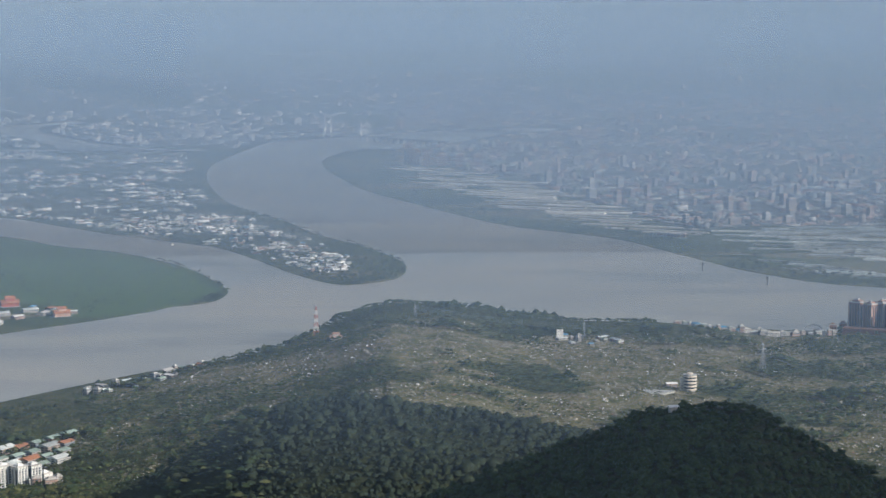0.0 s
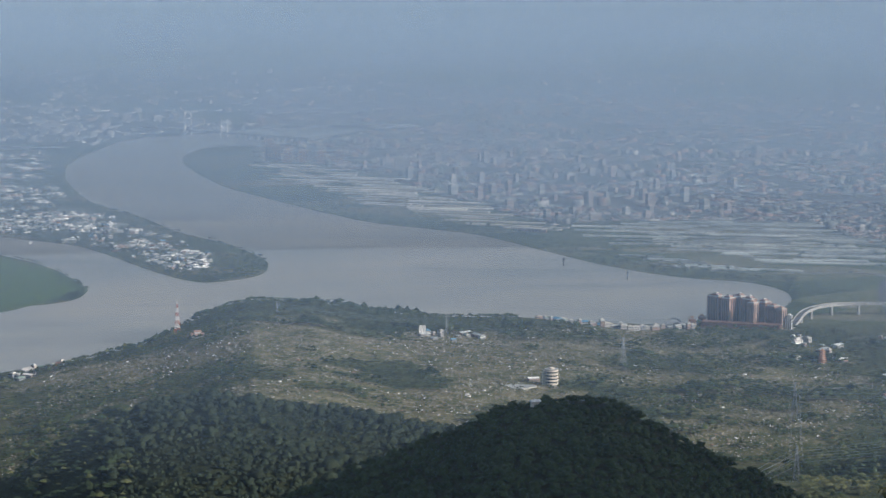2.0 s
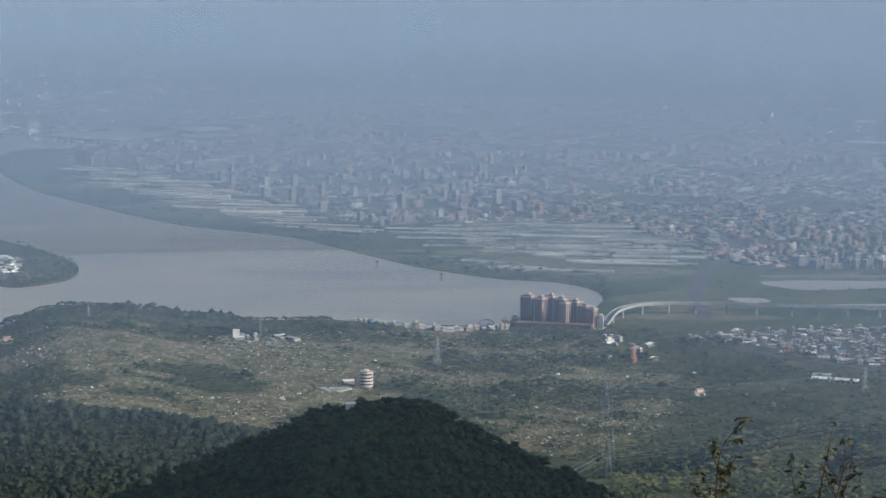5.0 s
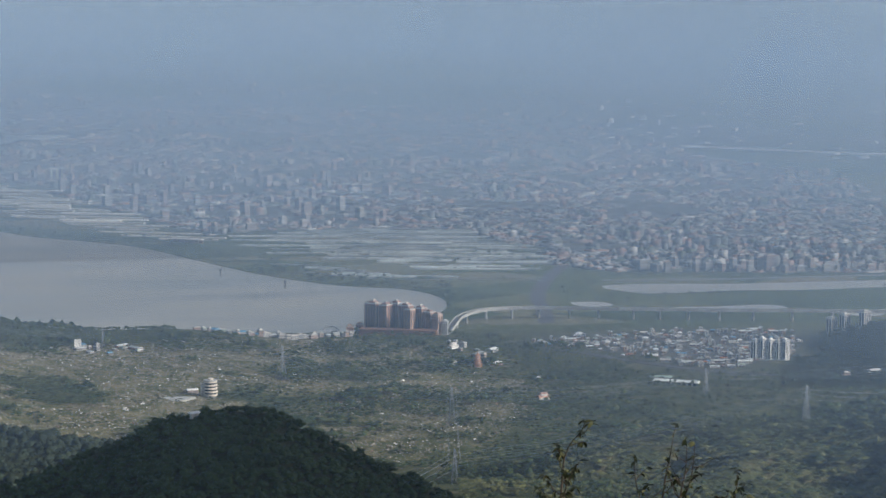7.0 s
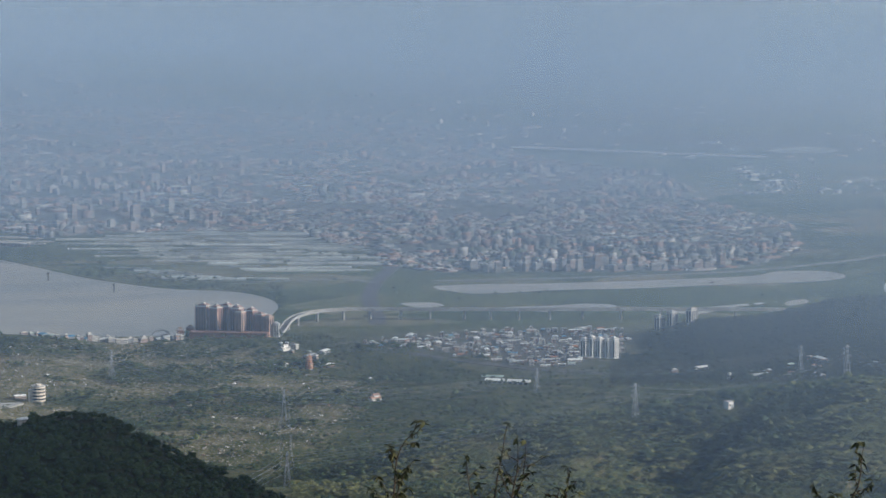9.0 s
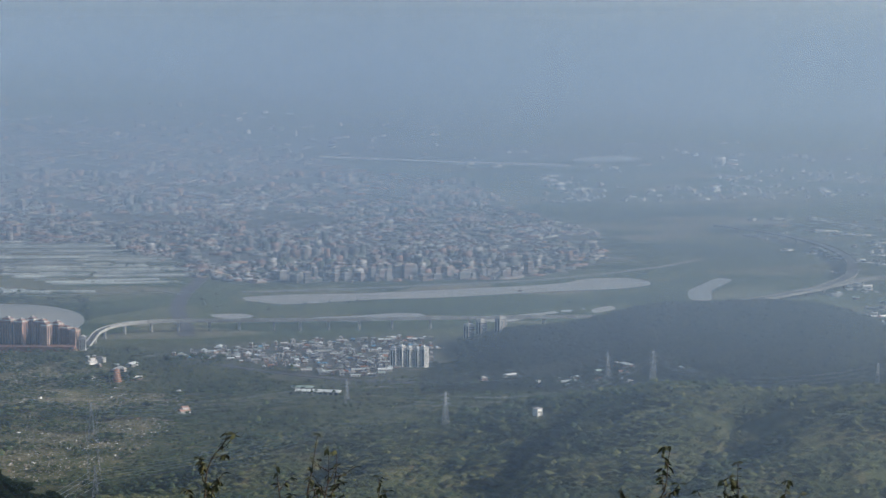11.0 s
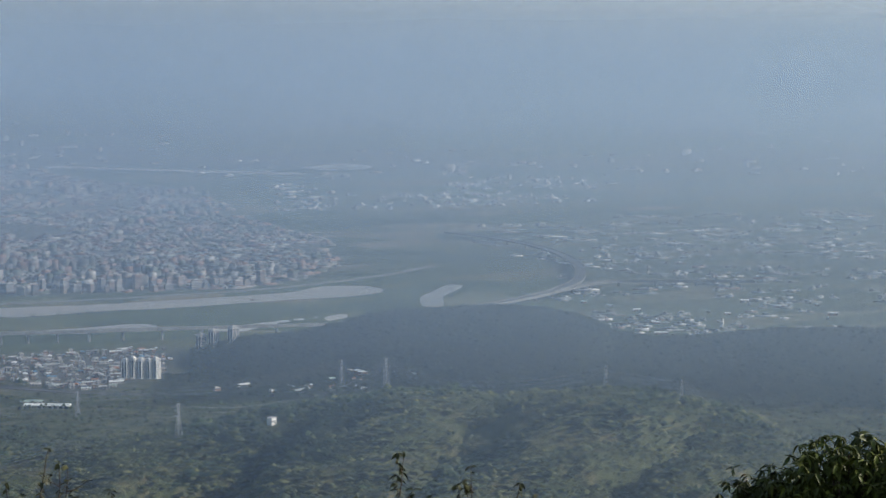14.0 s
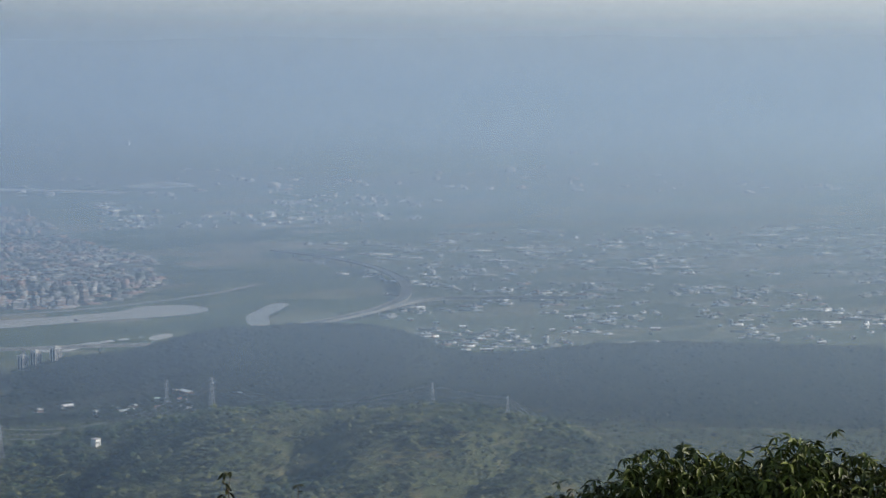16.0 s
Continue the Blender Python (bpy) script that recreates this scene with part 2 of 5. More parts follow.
M_YARDS = facade("yard_shed_walls", [(0.30, 0.31, 0.31), (0.70, 0.69, 0.66), (0.18, 0.20, 0.19), (0.44, 0.44, 0.42), (0.14, 0.17, 0.15), (0.24, 0.25, 0.25), (0.34, 0.24, 0.20), (0.80, 0.79, 0.76), (0.22, 0.23, 0.22)], 1.6, 3.0, (0.26, 0.27, 0.27))
M_SHEDS = facade("shed_walls", [(0.24, 0.25, 0.25), (0.34, 0.35, 0.34), (0.17, 0.19, 0.18), (0.60, 0.60, 0.57), (0.20, 0.25, 0.30), (0.28, 0.21, 0.18), (0.40, 0.41, 0.39), (0.15, 0.17, 0.16), (0.74, 0.73, 0.70), (0.20, 0.20, 0.19), (0.17, 0.18, 0.16), (0.26, 0.27, 0.26)], 1.6, 3.0, (0.20, 0.21, 0.21))


# ---------------------------------------------------------------- outlines of water, by bearing and distance
MAIN_RIVER = smooth([(-1.0, 2330), (-2.27, 2323), (-3.14, 2221), (-3.38, 2116), (-3.07, 1984), (-2.28, 1812), (-1.33, 1716), (0.26, 1589),
    (1.85, 1496), (3.44, 1450), (5.03, 1404), (6.61, 1325), (8.19, 1255), (9.6, 1213), (10.87, 1189), (12.45, 1175), (13.40, 1146),
    (13.69, 1115), (13.56, 1088), (13.1, 1055), (11.5, 1022), (9.3, 1016), (6.6, 1030), (3.4, 1038), (0.2, 1058), (-2.2, 1050), (-4.57, 954), (-6.96, 921),
    (-8.54, 903), (-10.9, 869), (-13.5, 835), (-18, 800), (-18.5, 960), (-14, 1000), (-12.39, 1028), (-11.16, 1045), (-10.07, 1059), (-9.0, 1076), (-8.1, 1092), (-7.7, 1104),
    (-7.24, 1108), (-6.45, 1123), (-6.10, 1158), (-6.36, 1195), (-7.06, 1261), (-8.0, 1317)][:46] + [(-9.24, 1370), (-10.78, 1412), (-12.31, 1484), (-16, 1600),
    (-17, 1800), (-12.29, 1619), (-10.77, 1544), (-9.23, 1475), (-7.67, 1420), (-6.42, 1380), (-5.48, 1322), (-4.22, 1233), (-3.11, 1184), (-2.31, 1183), (-1.35, 1205), (-1.04, 1253),
    (-1.34, 1302), (-2.30, 1376), (-3.56, 1450), (-4.51, 1551), (-5.61, 1645), (-6.31, 1775), (-6.62, 1977), (-6.37, 2136), (-5.58, 2317), (-4.79, 2469), (-3.53, 2524), (-2.26, 2583), (-1.0, 2640), (1.5, 2700), (1.5, 2560)])
SIDE_LOOP = smooth([(-13.2, 2920), (-12.21, 2935), (-11.30, 2935), (-10.4, 3010), (-9.92, 2965), (-10.95, 2905), (-11.15, 2777), (-10.39, 2606), (-9.17, 2455), (-7.5, 2368),
    (-7.4, 2338), (-8.71, 2322), (-10.56, 2360), (-10.8, 2468), (-11.92, 2680), (-13.2, 2800)])
SIDE_ARM = smooth([(-13.2, 2420), (-10.6, 2400), (-7.4, 2362), (-5.9, 2345), (-7.5, 2338), (-10.6, 2366), (-13.2, 2390)])
FAR_LAKE = smooth([(0.7, 2650), (1.39, 2625), (2.81, 2632), (3.3, 2701), (1.86, 2728)])
FLOODWAY = smooth([(18.0, 1188), (19.07, 1163), (20.19, 1166), (21.78, 1180), (23.85, 1190), (26.53, 1216), (28.71, 1236), (29.63, 1262), (29.01, 1287), (27.77, 1282),
    (26.99, 1257), (24.95, 1234), (21.78, 1210), (19.07, 1202)])
POND_LONG = smooth([(20.0, 1106), (21.15, 1092), (22.58, 1105), (23.4, 1118), (22.42, 1124), (21.15, 1113)])
POND_BEND = smooth([(24.8, 1099), (25.60, 1092), (26.54, 1119), (28.2, 1152), (26.3, 1126)])
POND_SMALL = smooth([(17.1, 1121), (17.71, 1105), (18.4, 1114), (17.95, 1126)])
POND_EDGE = smooth([(27.9, 1128), (28.58, 1144), (28.5, 1158), (28.0, 1147)])
STREAM = smooth([(30.72, 1190), (30.62, 1229), (31.0, 1262), (31.4, 1294), (31.85, 1290), (31.56, 1258), (31.30, 1235), (31.30, 1192)])
FAR_RIVER = smooth([(20.4, 2440), (23.33, 2372), (26.9, 2303), (26.9, 2345), (23.33, 2406), (20.5, 2475)])
FISH_PONDS = smooth([(27.3, 2420), (28.3, 2380), (29.4, 2430), (28.5, 2500)])
WATERS = [MAIN_RIVER, SIDE_LOOP, SIDE_ARM, FAR_LAKE, FLOODWAY, POND_LONG, POND_BEND, POND_SMALL, POND_EDGE, STREAM, FAR_RIVER, FISH_PONDS]

# ---------------------------------------------------------------- relief
def polar(x, y):
    return np.degrees(np.arctan2(x, y)), np.hypot(x, y)


def relief(x, y, fine=True):
    x, y = np.asarray(x, float), np.asarray(y, float)
    az, r = polar(x, y)
    shore = np.interp(az, [-30, -12.5, -8.5, -4.6, -2.2, 0.24, 3.4, 6.6, 9.3, 13.2, 16, 60], [800, 847, 903, 954, 1050, 1060, 1038, 1030, 1005, 1040, 1000, 1000])
    crest = np.interp(az, [-30, -12, -8, -5.5, -3, -1.5, 0, 2, 3.2, 6, 10, 14, 18, 24, 60], [2, 1, 2, 9, 15, 20.0, 19, 13.5, 11.5, 9, 5, 3.5, 3, 3, 3])
    back = np.interp(az, [-30, -9, -5, -1.5, 0, 6, 14, 60], [20, 30, 60, 95, 105, 60, 60, 120])
    z = crest * step(0, 1, (shore - r) / back) + 0.035 * np.clip(shore - back - r, 0, 600) * step(-12.5, -8, az)
    z += (fnoise(x, y, 70, 3) - 0.5) * 7 * step(shore - 20, shore - 200, r)
    # wooded spur below the lookout
    s = np.interp(az, [-14, -8.13, -6.2, -4.27, -2.67, -1.06, 1.03, 3.45, 9], [20, 44, 55, 60.5, 62.0, 60.0, 57.5, 53.5, 40])
    z = smax(z, (s + 8) * np.exp(-((r - 500) / np.where(r > 500, 95, 160)) ** 2) - 8)
    # long green ridge
    s = np.interp(az, [12, 17.73, 20.9, 23.77, 26.0, 28.2, 29.8, 31.4, 32.7, 34.4, 35.6, 37.2, 38.5, 40.0, 41.0, 41.8, 43.5, 46, 60], [20, 37.5, 45.5, 47.5, 51, 55, 58.5, 59.5, 57.5, 58.5, 59.5, 59.5, 57.5, 53.5, 48, 43, 38, 34, 28])
    # rounded spurs with sharp gullies between them, deepening down the slope
    bend = np.radians(az) * 560 + 0.55 * (575 - r) + 34 * fnoise(x, y, 90, 19) * 2
    spur = np.abs(np.sin(bend * np.pi / 62)) ** 0.8 - 0.78
    twig = np.abs(np.sin((bend * 0.6 - 1.1 * r + 26 * vnoise(x, y, 50, 23)) * np.pi / 27)) - 0.7
    gully = ((fnoise(x, y, 110, 11) - 0.62) * 18 + spur * 12 + twig * 4.5 + (fnoise(x, y, 24, 17) - 0.6) * 8) * step(574, 520, r) + (fnoise(x, y, 30, 15) - 0.5) * 3.5
    z = smax(z, (s + gully + 8) * np.exp(-((r - 560) / np.where(r > 560, 130, 330)) ** 2) - 8, 5)
    # low forested hill behind the ridge
    s = np.interp(az, [22, 23.6, 25.5, 27.3, 28.2, 29.2, 30.1, 32.7, 34, 34.9, 35.6, 36.2, 37.2, 38.7, 40.8, 43.5, 46, 48.5, 60], [0, 1, 9, 13, 16.5, 22, 24, 26.5, 25.5, 23, 19, 14, 11, 12.5, 17.5, 19, 19, 19, 20])
    z = smax(z, (s + 4) * np.exp(-((r - 985) / np.where(r > 985, 60, 110)) ** 2) - 4, 2)
    # dark near hill
    s = np.interp(az, [-8, -4, -0.39, 1.22, 2.84, 4.46, 5.59, 6.55, 7.68, 8.65, 9.29, 10.58, 11.86, 13.14, 14.1, 18, 24], [70, 90, 99.2, 102.3, 104.7, 107.6, 109.7, 110.6, 111.0, 110.7, 109.4, 106.5, 103.7, 101.8, 98.6, 85, 60])
    z = smax(z, s - np.where(r > 250, 0.9, 0.16) * np.abs(r - 250) + (fnoise(x, y, 22, 21) - 0.5) * 1.5, 2)
    # slope below the lookout, and an unseen peak added to shade the near hill
    z = smax(z, 157.2 - 0.10 * np.minimum(r, 9) - 0.62 * np.clip(r - 9, 0, None), 1.0)
    top = np.hypot(0.6 * (0.469 * (x - 321) + 0.883 * (y - 93)), 0.883 * (x - 321) - 0.469 * (y - 93))
    z = smax(z, SHADE_PEAK - 2.5 * top + (fnoise(x, y, 60, 31) - 0.5) * 12, 8)
    # the plain lifts a little towards the horizon
    z += 72 * np.clip((r - 3500) / 1350, 0, 1) ** 1.6 * (np.abs(az - 18) < 90)
    # far hill on the plain
    s = np.interp(az, [-40, -20, -12.16, -11.1, -9.89, -8.2, -6, -4], [40, 60, 61, 60, 45, 19.5, 2, 0])
    z = smax(z, (s + 4) * np.exp(-((r - 3600) / 330) ** 2) - 4, 2.0)
    # river beds
    for w in WATERS:
        lo, hi = w.min(0) - 20, w.max(0) + 20
        near = (x > lo[0]) & (x < hi[0]) & (y > lo[1]) & (y < hi[1])
        if near.any():
            xn, yn = x[near], y[near]
            d = edge_distance(xn, yn, w) * np.where(inside(xn, yn, w), 1, -1)
            z[near] = np.where(d > 0, np.minimum(z[near], -np.minimum(d * 0.2, 2.0)), z[near] * step(0, 14, -d) ** 0.5)
    return z


SHADE_PEAK = 312.0


def ground_z(x, y):
    return relief(np.atleast_1d(np.asarray(x, float)), np.atleast_1d(np.asarray(y, float)))


def zone(*points):
    return np.array([at(*q).xy for q in points])


# built-up and farmed parts of the plain
Z_PENINSULA = zone((-3.6, 1230), (-5.6, 1350), (-7.7, 1440), (-9.2, 1500), (-12.5, 1640), (-14, 1900), (-13, 2280), (-7.2, 2290), (-7.0, 1990), (-6.7, 1760), (-6.0, 1650), (-4.9, 1540), (-3.9, 1420), (-2.6, 1330), (-2.6, 1250))
Z_FILM = zone((-1.0, 2031), (-0.05, 1834), (1.85, 1646), (4.24, 1535), (6.5, 1440), (4.5, 1600), (3.44, 1700), (1.86, 1878), (-0.05, 2042))
Z_FILM_LOW = zone((8.3, 1470), (9.0, 1412), (10.2, 1350), (12.2, 1290), (14.2, 1262), (16.0, 1270), (16.25, 1320), (14.95, 1395), (13.8, 1490), (12.2, 1520), (10.2, 1488))
Z_CITY = zone((-1.2, 2060), (-0.3, 2080), (2.0, 1900), (4.6, 1650), (7.0, 1470), (8.5, 1500), (11.3, 1510), (13.9, 1495), (16.2, 1360), (16.8, 1290), (18.6, 1252), (22, 1262), (25.5, 1275), (27.0, 1310), (28.4, 1400), (28.0, 1570), (25.7, 1760), (24.5, 2050), (20.5, 2300), (18.0, 3000), (8, 3700), (-1.5, 3400))
Z_TOWN = zone((16.0, 975), (17.0, 996), (18.6, 1014), (20.2, 1026), (21.8, 1032), (23.4, 1034), (23.7, 985), (23.3, 936), (22.3, 914), (21.8, 890), (20.8, 894), (19.9, 912), (18.6, 926), (17.6, 955), (16.3, 955))
Z_ISLAND = zone((-16, 1560), (-12.3, 1478), (-9.2, 1366), (-7.1, 1258), (-6.2, 1160), (-7.2, 1112), (-9, 1080), (-10.2, 1075), (-10.6, 1120), (-12.6, 1150), (-16, 1150))
Z_WORKS = zone((34.6, 1120), (33.6, 1413), (32.0, 1600), (35.9, 1780), (44.7, 1940), (52, 2000), (52, 1080), (44.8, 1085), (39.1, 1060))
Z_CEMETERY = zone((-12, 660), (-11, 820), (-7, 880), (-4.5, 880), (-1, 900), (3, 925), (8, 960), (12, 970), (14.5, 900), (17, 800), (15, 690), (11, 620), (5, 590), (-2, 570), (-6, 600))

bearings = np.concatenate([np.arange(-16, 52.01, 0.1), np.arange(55, 342, 3.0)])
reach = np.concatenate([np.array([0.0, 0.6, 2, 4, 6, 9, 12, 17, 24, 34, 48, 66, 90, 115, 140, 160, 175]), np.arange(182, 262, 2.5), np.array([264, 268, 274, 282, 295, 315, 340, 365]),
    H / np.tan(np.arange(0.400, 0.0338, -0.0009)), np.array([4860.0])])
A, R = np.meshgrid(np.radians(bearings), reach)
GX, GY = R * np.sin(A), R * np.cos(A)
GZ = relief(GX.ravel(), GY.ravel()).reshape(GX.shape)
n_r, n_a = GX.shape
i, j = np.meshgrid(np.arange(n_r - 1), np.arange(n_a), indexing="ij")
k = (j + 1) % n_a
quads = np.stack([i * n_a + j, (i + 1) * n_a + j, (i + 1) * n_a + k, i * n_a + k], -1).reshape(-1, 4)[:, ::-1]

m, nodes, links, b = shader("ground_cover", 0.9, 0.15)
coarse, mid, fine = noise_node(nodes, links, 55), noise_node(nodes, links, 9, 6, 0.75), noise_node(nodes, links, 1.2, 5, 0.7)
wild = ramp(nodes, [(0.30, (0.028, 0.040, 0.017)), (0.50, (0.056, 0.066, 0.028)), (0.64, (0.110, 0.100, 0.050)), (0.76, (0.21, 0.16, 0.10))])
links.new(mid.outputs["Fac"], wild.inputs[0])
graves = ramp(nodes, [(0.32, (0.040, 0.054, 0.024)), (0.46, (0.080, 0.086, 0.038)), (0.58, (0.145, 0.130, 0.072)), (0.72, (0.28, 0.235, 0.165))])
links.new(mid.outputs["Fac"], graves.inputs[0])
urban = ramp(nodes, [(0.35, (0.050, 0.066, 0.045)), (0.5, (0.10, 0.10, 0.095)), (0.7, (0.17, 0.168, 0.16))])
links.new(mid.outputs["Fac"], urban.inputs[0])
marsh = ramp(nodes, [(0.28, (0.036, 0.054, 0.025)), (0.45, (0.064, 0.088, 0.038)), (0.60, (0.095, 0.108, 0.052)), (0.78, (0.19, 0.165, 0.11))])
cells = nodes.new("ShaderNodeTexVoronoi")
cells.inputs["Scale"].default_value = 1 / 34
gp = nodes.new("ShaderNodeNewGeometry")
stretch = nodes.new("ShaderNodeMapping")
stretch.inputs["Rotation"].default_value, stretch.inputs["Scale"].default_value = (0, 0, 0.35), (0.45, 1, 1)
links.new(gp.outputs["Position"], stretch.inputs["Vector"])
links.new(stretch.outputs[0], cells.inputs["Vector"])
cg = nodes.new("ShaderNodeSeparateColor")
links.new(cells.outputs["Color"], cg.inputs[0])
both = nodes.new("ShaderNodeMath")
both.operation = "MULTIPLY_ADD"
both.inputs[1].default_value = 0.42
links.new(cg.outputs[0], both.inputs[0])
lift = nodes.new("ShaderNodeMath")
lift.operation = "MULTIPLY_ADD"
lift.inputs[1].default_value, lift.inputs[2].default_value = 0.5, -0.09
links.new(mid.outputs["Fac"], lift.inputs[0])
addc = nodes.new("ShaderNodeMath")
links.new(lift.outputs[0], addc.inputs[0])
half = nodes.new("ShaderNodeMath")
half.operation = "MULTIPLY"
half.inputs[1].default_value = 0.28
links.new(coarse.outputs["Fac"], half.inputs[0])
links.new(half.outputs[0], addc.inputs[1])
links.new(addc.outputs[0], both.inputs[2])
links.new(both.outputs[0], marsh.inputs[0])
colour = wild.outputs[0]
# darker ground colour for the wooded zones
dark_floor = ramp(nodes, [(0.3, (0.016, 0.022, 0.010)), (0.7, (0.034, 0.042, 0.019))])
links.new(mid.outputs["Fac"], dark_floor.inputs[0])
canopy = ramp(nodes, [(0.30, (0.050, 0.092, 0.036)), (0.52, (0.072, 0.122, 0.046)), (0.70, (0.100, 0.135, 0.055)), (0.80, (0.20, 0.19, 0.12))])
links.new(mid.outputs["Fac"], canopy.inputs[0])
for name, c in (("graves", graves), ("urban", urban), ("marsh", marsh), ("canopy", canopy), ("dark_floor", dark_floor)):
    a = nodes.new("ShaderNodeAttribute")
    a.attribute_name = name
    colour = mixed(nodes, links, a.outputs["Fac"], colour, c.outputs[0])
grain = ramp(nodes, [(0.3, (0.6, 0.6, 0.6)), (0.7, (1.3, 1.3, 1.3))])
links.new(fine.outputs["Fac"], grain.inputs[0])
links.new(mixed(nodes, links, 1.0, colour, grain.outputs[0], "MULTIPLY"), b.inputs["Base Color"])
bumped(nodes, links, b, fine.outputs["Fac"], 1.0, 0.5)
M_GROUND = m

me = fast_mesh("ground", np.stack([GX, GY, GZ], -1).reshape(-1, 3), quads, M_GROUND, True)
gx, gy = GX.ravel(), GY.ravel()
ga, gr = polar(gx, gy)


def soft_zone(poly, margin):
    lo, hi = poly.min(0) - margin, poly.max(0) + margin
    out = np.zeros(gx.shape, np.float32)
    near = (gx > lo[0]) & (gx < hi[0]) & (gy > lo[1]) & (gy < hi[1])
    d = edge_distance(gx[near], gy[near], poly) * np.where(inside(gx[near], gy[near], poly), 1, -1)
    out[near] = np.clip(0.5 + d / margin / 2, 0, 1)
    return out


plain = step(1000, 1060, gr) * (np.abs(ga - 18) < 40)
town = np.maximum.reduce([soft_zone(q, 25) * share for q, share in ((Z_PENINSULA, 0.6), (Z_CITY, 1.0), (Z_TOWN, 1.0), (Z_WORKS, 0.35))])
town = np.maximum(town, step(2250, 2500, gr) * step(0.35, 0.6, fnoise(gx, gy, 260, 41)))
gz = GZ.ravel()
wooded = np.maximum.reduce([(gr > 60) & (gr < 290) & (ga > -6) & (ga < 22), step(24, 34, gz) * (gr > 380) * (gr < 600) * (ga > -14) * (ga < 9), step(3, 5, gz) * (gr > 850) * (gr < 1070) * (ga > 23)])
for name, value in (("dark_floor", wooded), ("canopy", soft_zone(Z_ISLAND, 6)), ("graves", soft_zone(Z_CEMETERY, 30) * step(0.34, 0.55, fnoise(gx, gy, 38, 51) + 0.08)), ("urban", town), ("marsh", plain * (1 - town))):
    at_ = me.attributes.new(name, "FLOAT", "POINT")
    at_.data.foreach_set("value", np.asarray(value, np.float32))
ground = tagged(new("ground", me), "scrub-covered hills running down to a wide river plain", "ground", kind="structure")

# ---------------------------------------------------------------- water
m, nodes, links, b = shader("silty_river_water", 0.28, 0.5)
n1, n2 = noise_node(nodes, links, 160, 3), noise_node(nodes, links, 2.2, 4, 0.6)
mp = nodes.new("ShaderNodeMapping")
mp.inputs["Rotation"].default_value, mp.inputs["Scale"].default_value = (0, 0, 0.2), (0.25, 1.0, 1.0)
g = nodes.new("ShaderNodeNewGeometry")
links.new(g.outputs["Position"], mp.inputs["Vector"])
n3 = nodes.new("ShaderNodeTexNoise")
n3.inputs["Scale"].default_value, n3.inputs["Detail"].default_value, n3.inputs["Distortion"].default_value = 1 / 38, 8, 0.8
links.new(mp.outputs[0], n3.inputs["Vector"])
r1 = ramp(nodes, [(0.3, (0.262, 0.272, 0.268)), (0.7, (0.350, 0.330, 0.300))])
links.new(n1.outputs["Fac"], r1.inputs[0])
r2 = ramp(nodes, [(0.30, (0.62, 0.64, 0.66)), (0.40, (0.86, 0.88, 0.9)), (0.47, (1, 1, 1)), (0.62, (1.14, 1.10, 1.03))])
links.new(n3.outputs["Fac"], r2.inputs[0])
links.new(mixed(nodes, links, 1.0, r1.outputs[0], r2.outputs[0], "MULTIPLY"), b.inputs["Base Color"])
bumped(nodes, links, b, n2.outputs["Fac"], 0.10, 0.25)
M_WATER = m
for name, outline, label in (("water", MAIN_RIVER, "broad silty grey-brown river with a branching arm"), ("water", SIDE_LOOP, "pale river loop winding through the far plain"), ("water", SIDE_ARM, "narrow pale river arm across the plain"), ("water", FAR_LAKE, "pale strip of far water among the city blocks"),
        ("water", FLOODWAY, "long shallow floodway lake beside the city"), ("water", POND_LONG, "long thin pond in the grassy floodway"), ("water", POND_BEND, "bent pond in the grassy floodway"), ("water", POND_SMALL, "small pond in the grassy floodway"), ("water", POND_EDGE, "small pond by the wooded hill"),
        ("water", STREAM, "short winding stream in the grassland"), ("water", FAR_RIVER, "pale far river strip in the haze"), ("water", FISH_PONDS, "pale far fish ponds in the haze")):
    bm = bmesh.new()
    f = bm.faces.new([bm.verts.new((x, y, -0.12)) for x, y in outline])
    bmesh.ops.triangulate(bm, faces=[f])
    bmesh.ops.recalc_face_normals(bm, faces=bm.faces)
    if sum(q.normal.z for q in bm.faces) < 0:
        bmesh.ops.reverse_faces(bm, faces=bm.faces)
    me = bpy.data.meshes.new(name)
    bm.to_mesh(me)
    bm.free()
    me.materials.append(M_WATER)
    tagged(new(name, me), label, "water", kind="structure")

# ---------------------------------------------------------------- air: sky backdrop and veil sheets standing in for haze
m = bpy.data.materials.new("hazy_sky")
m.use_nodes = True
nodes, links = m.node_tree.nodes, m.node_tree.links
nodes.remove(nodes["Principled BSDF"])
em = nodes.new("ShaderNodeEmission")
g = nodes.new("ShaderNodeNewGeometry")
sx = nodes.new("ShaderNodeSeparateXYZ")
links.new(g.outputs["Position"], sx.inputs[0])
mr = nodes.new("ShaderNodeMapRange")
mr.inputs[1].default_value, mr.inputs[2].default_value = -20, 420
links.new(sx.outputs[2], mr.inputs[0])
mp = nodes.new("ShaderNodeMapping")
mp.inputs["Scale"].default_value = (1, 1, 7)
links.new(g.outputs["Position"], mp.inputs["Vector"])
cl = nodes.new("ShaderNodeTexNoise")
cl.inputs["Scale"].default_value, cl.inputs["Detail"].default_value = 1 / 1300, 3
links.new(mp.outputs[0], cl.inputs["Vector"])
off = nodes.new("ShaderNodeMath")
off.operation = "MULTIPLY_ADD"
off.inputs[1].default_value = 0.22
links.new(cl.outputs["Fac"], off.inputs[0])
links.new(mr.outputs[0], off.inputs[2])
rs = ramp(nodes, SKY_STOPS)
links.new(off.outputs[0], rs.inputs[0])
tn = nodes.new("ShaderNodeMath")
tn.operation = "ARCTAN2"
links.new(sx.outputs[0], tn.inputs[0])
links.new(sx.outputs[1], tn.inputs[1])
gl = nodes.new("ShaderNodeMapRange")
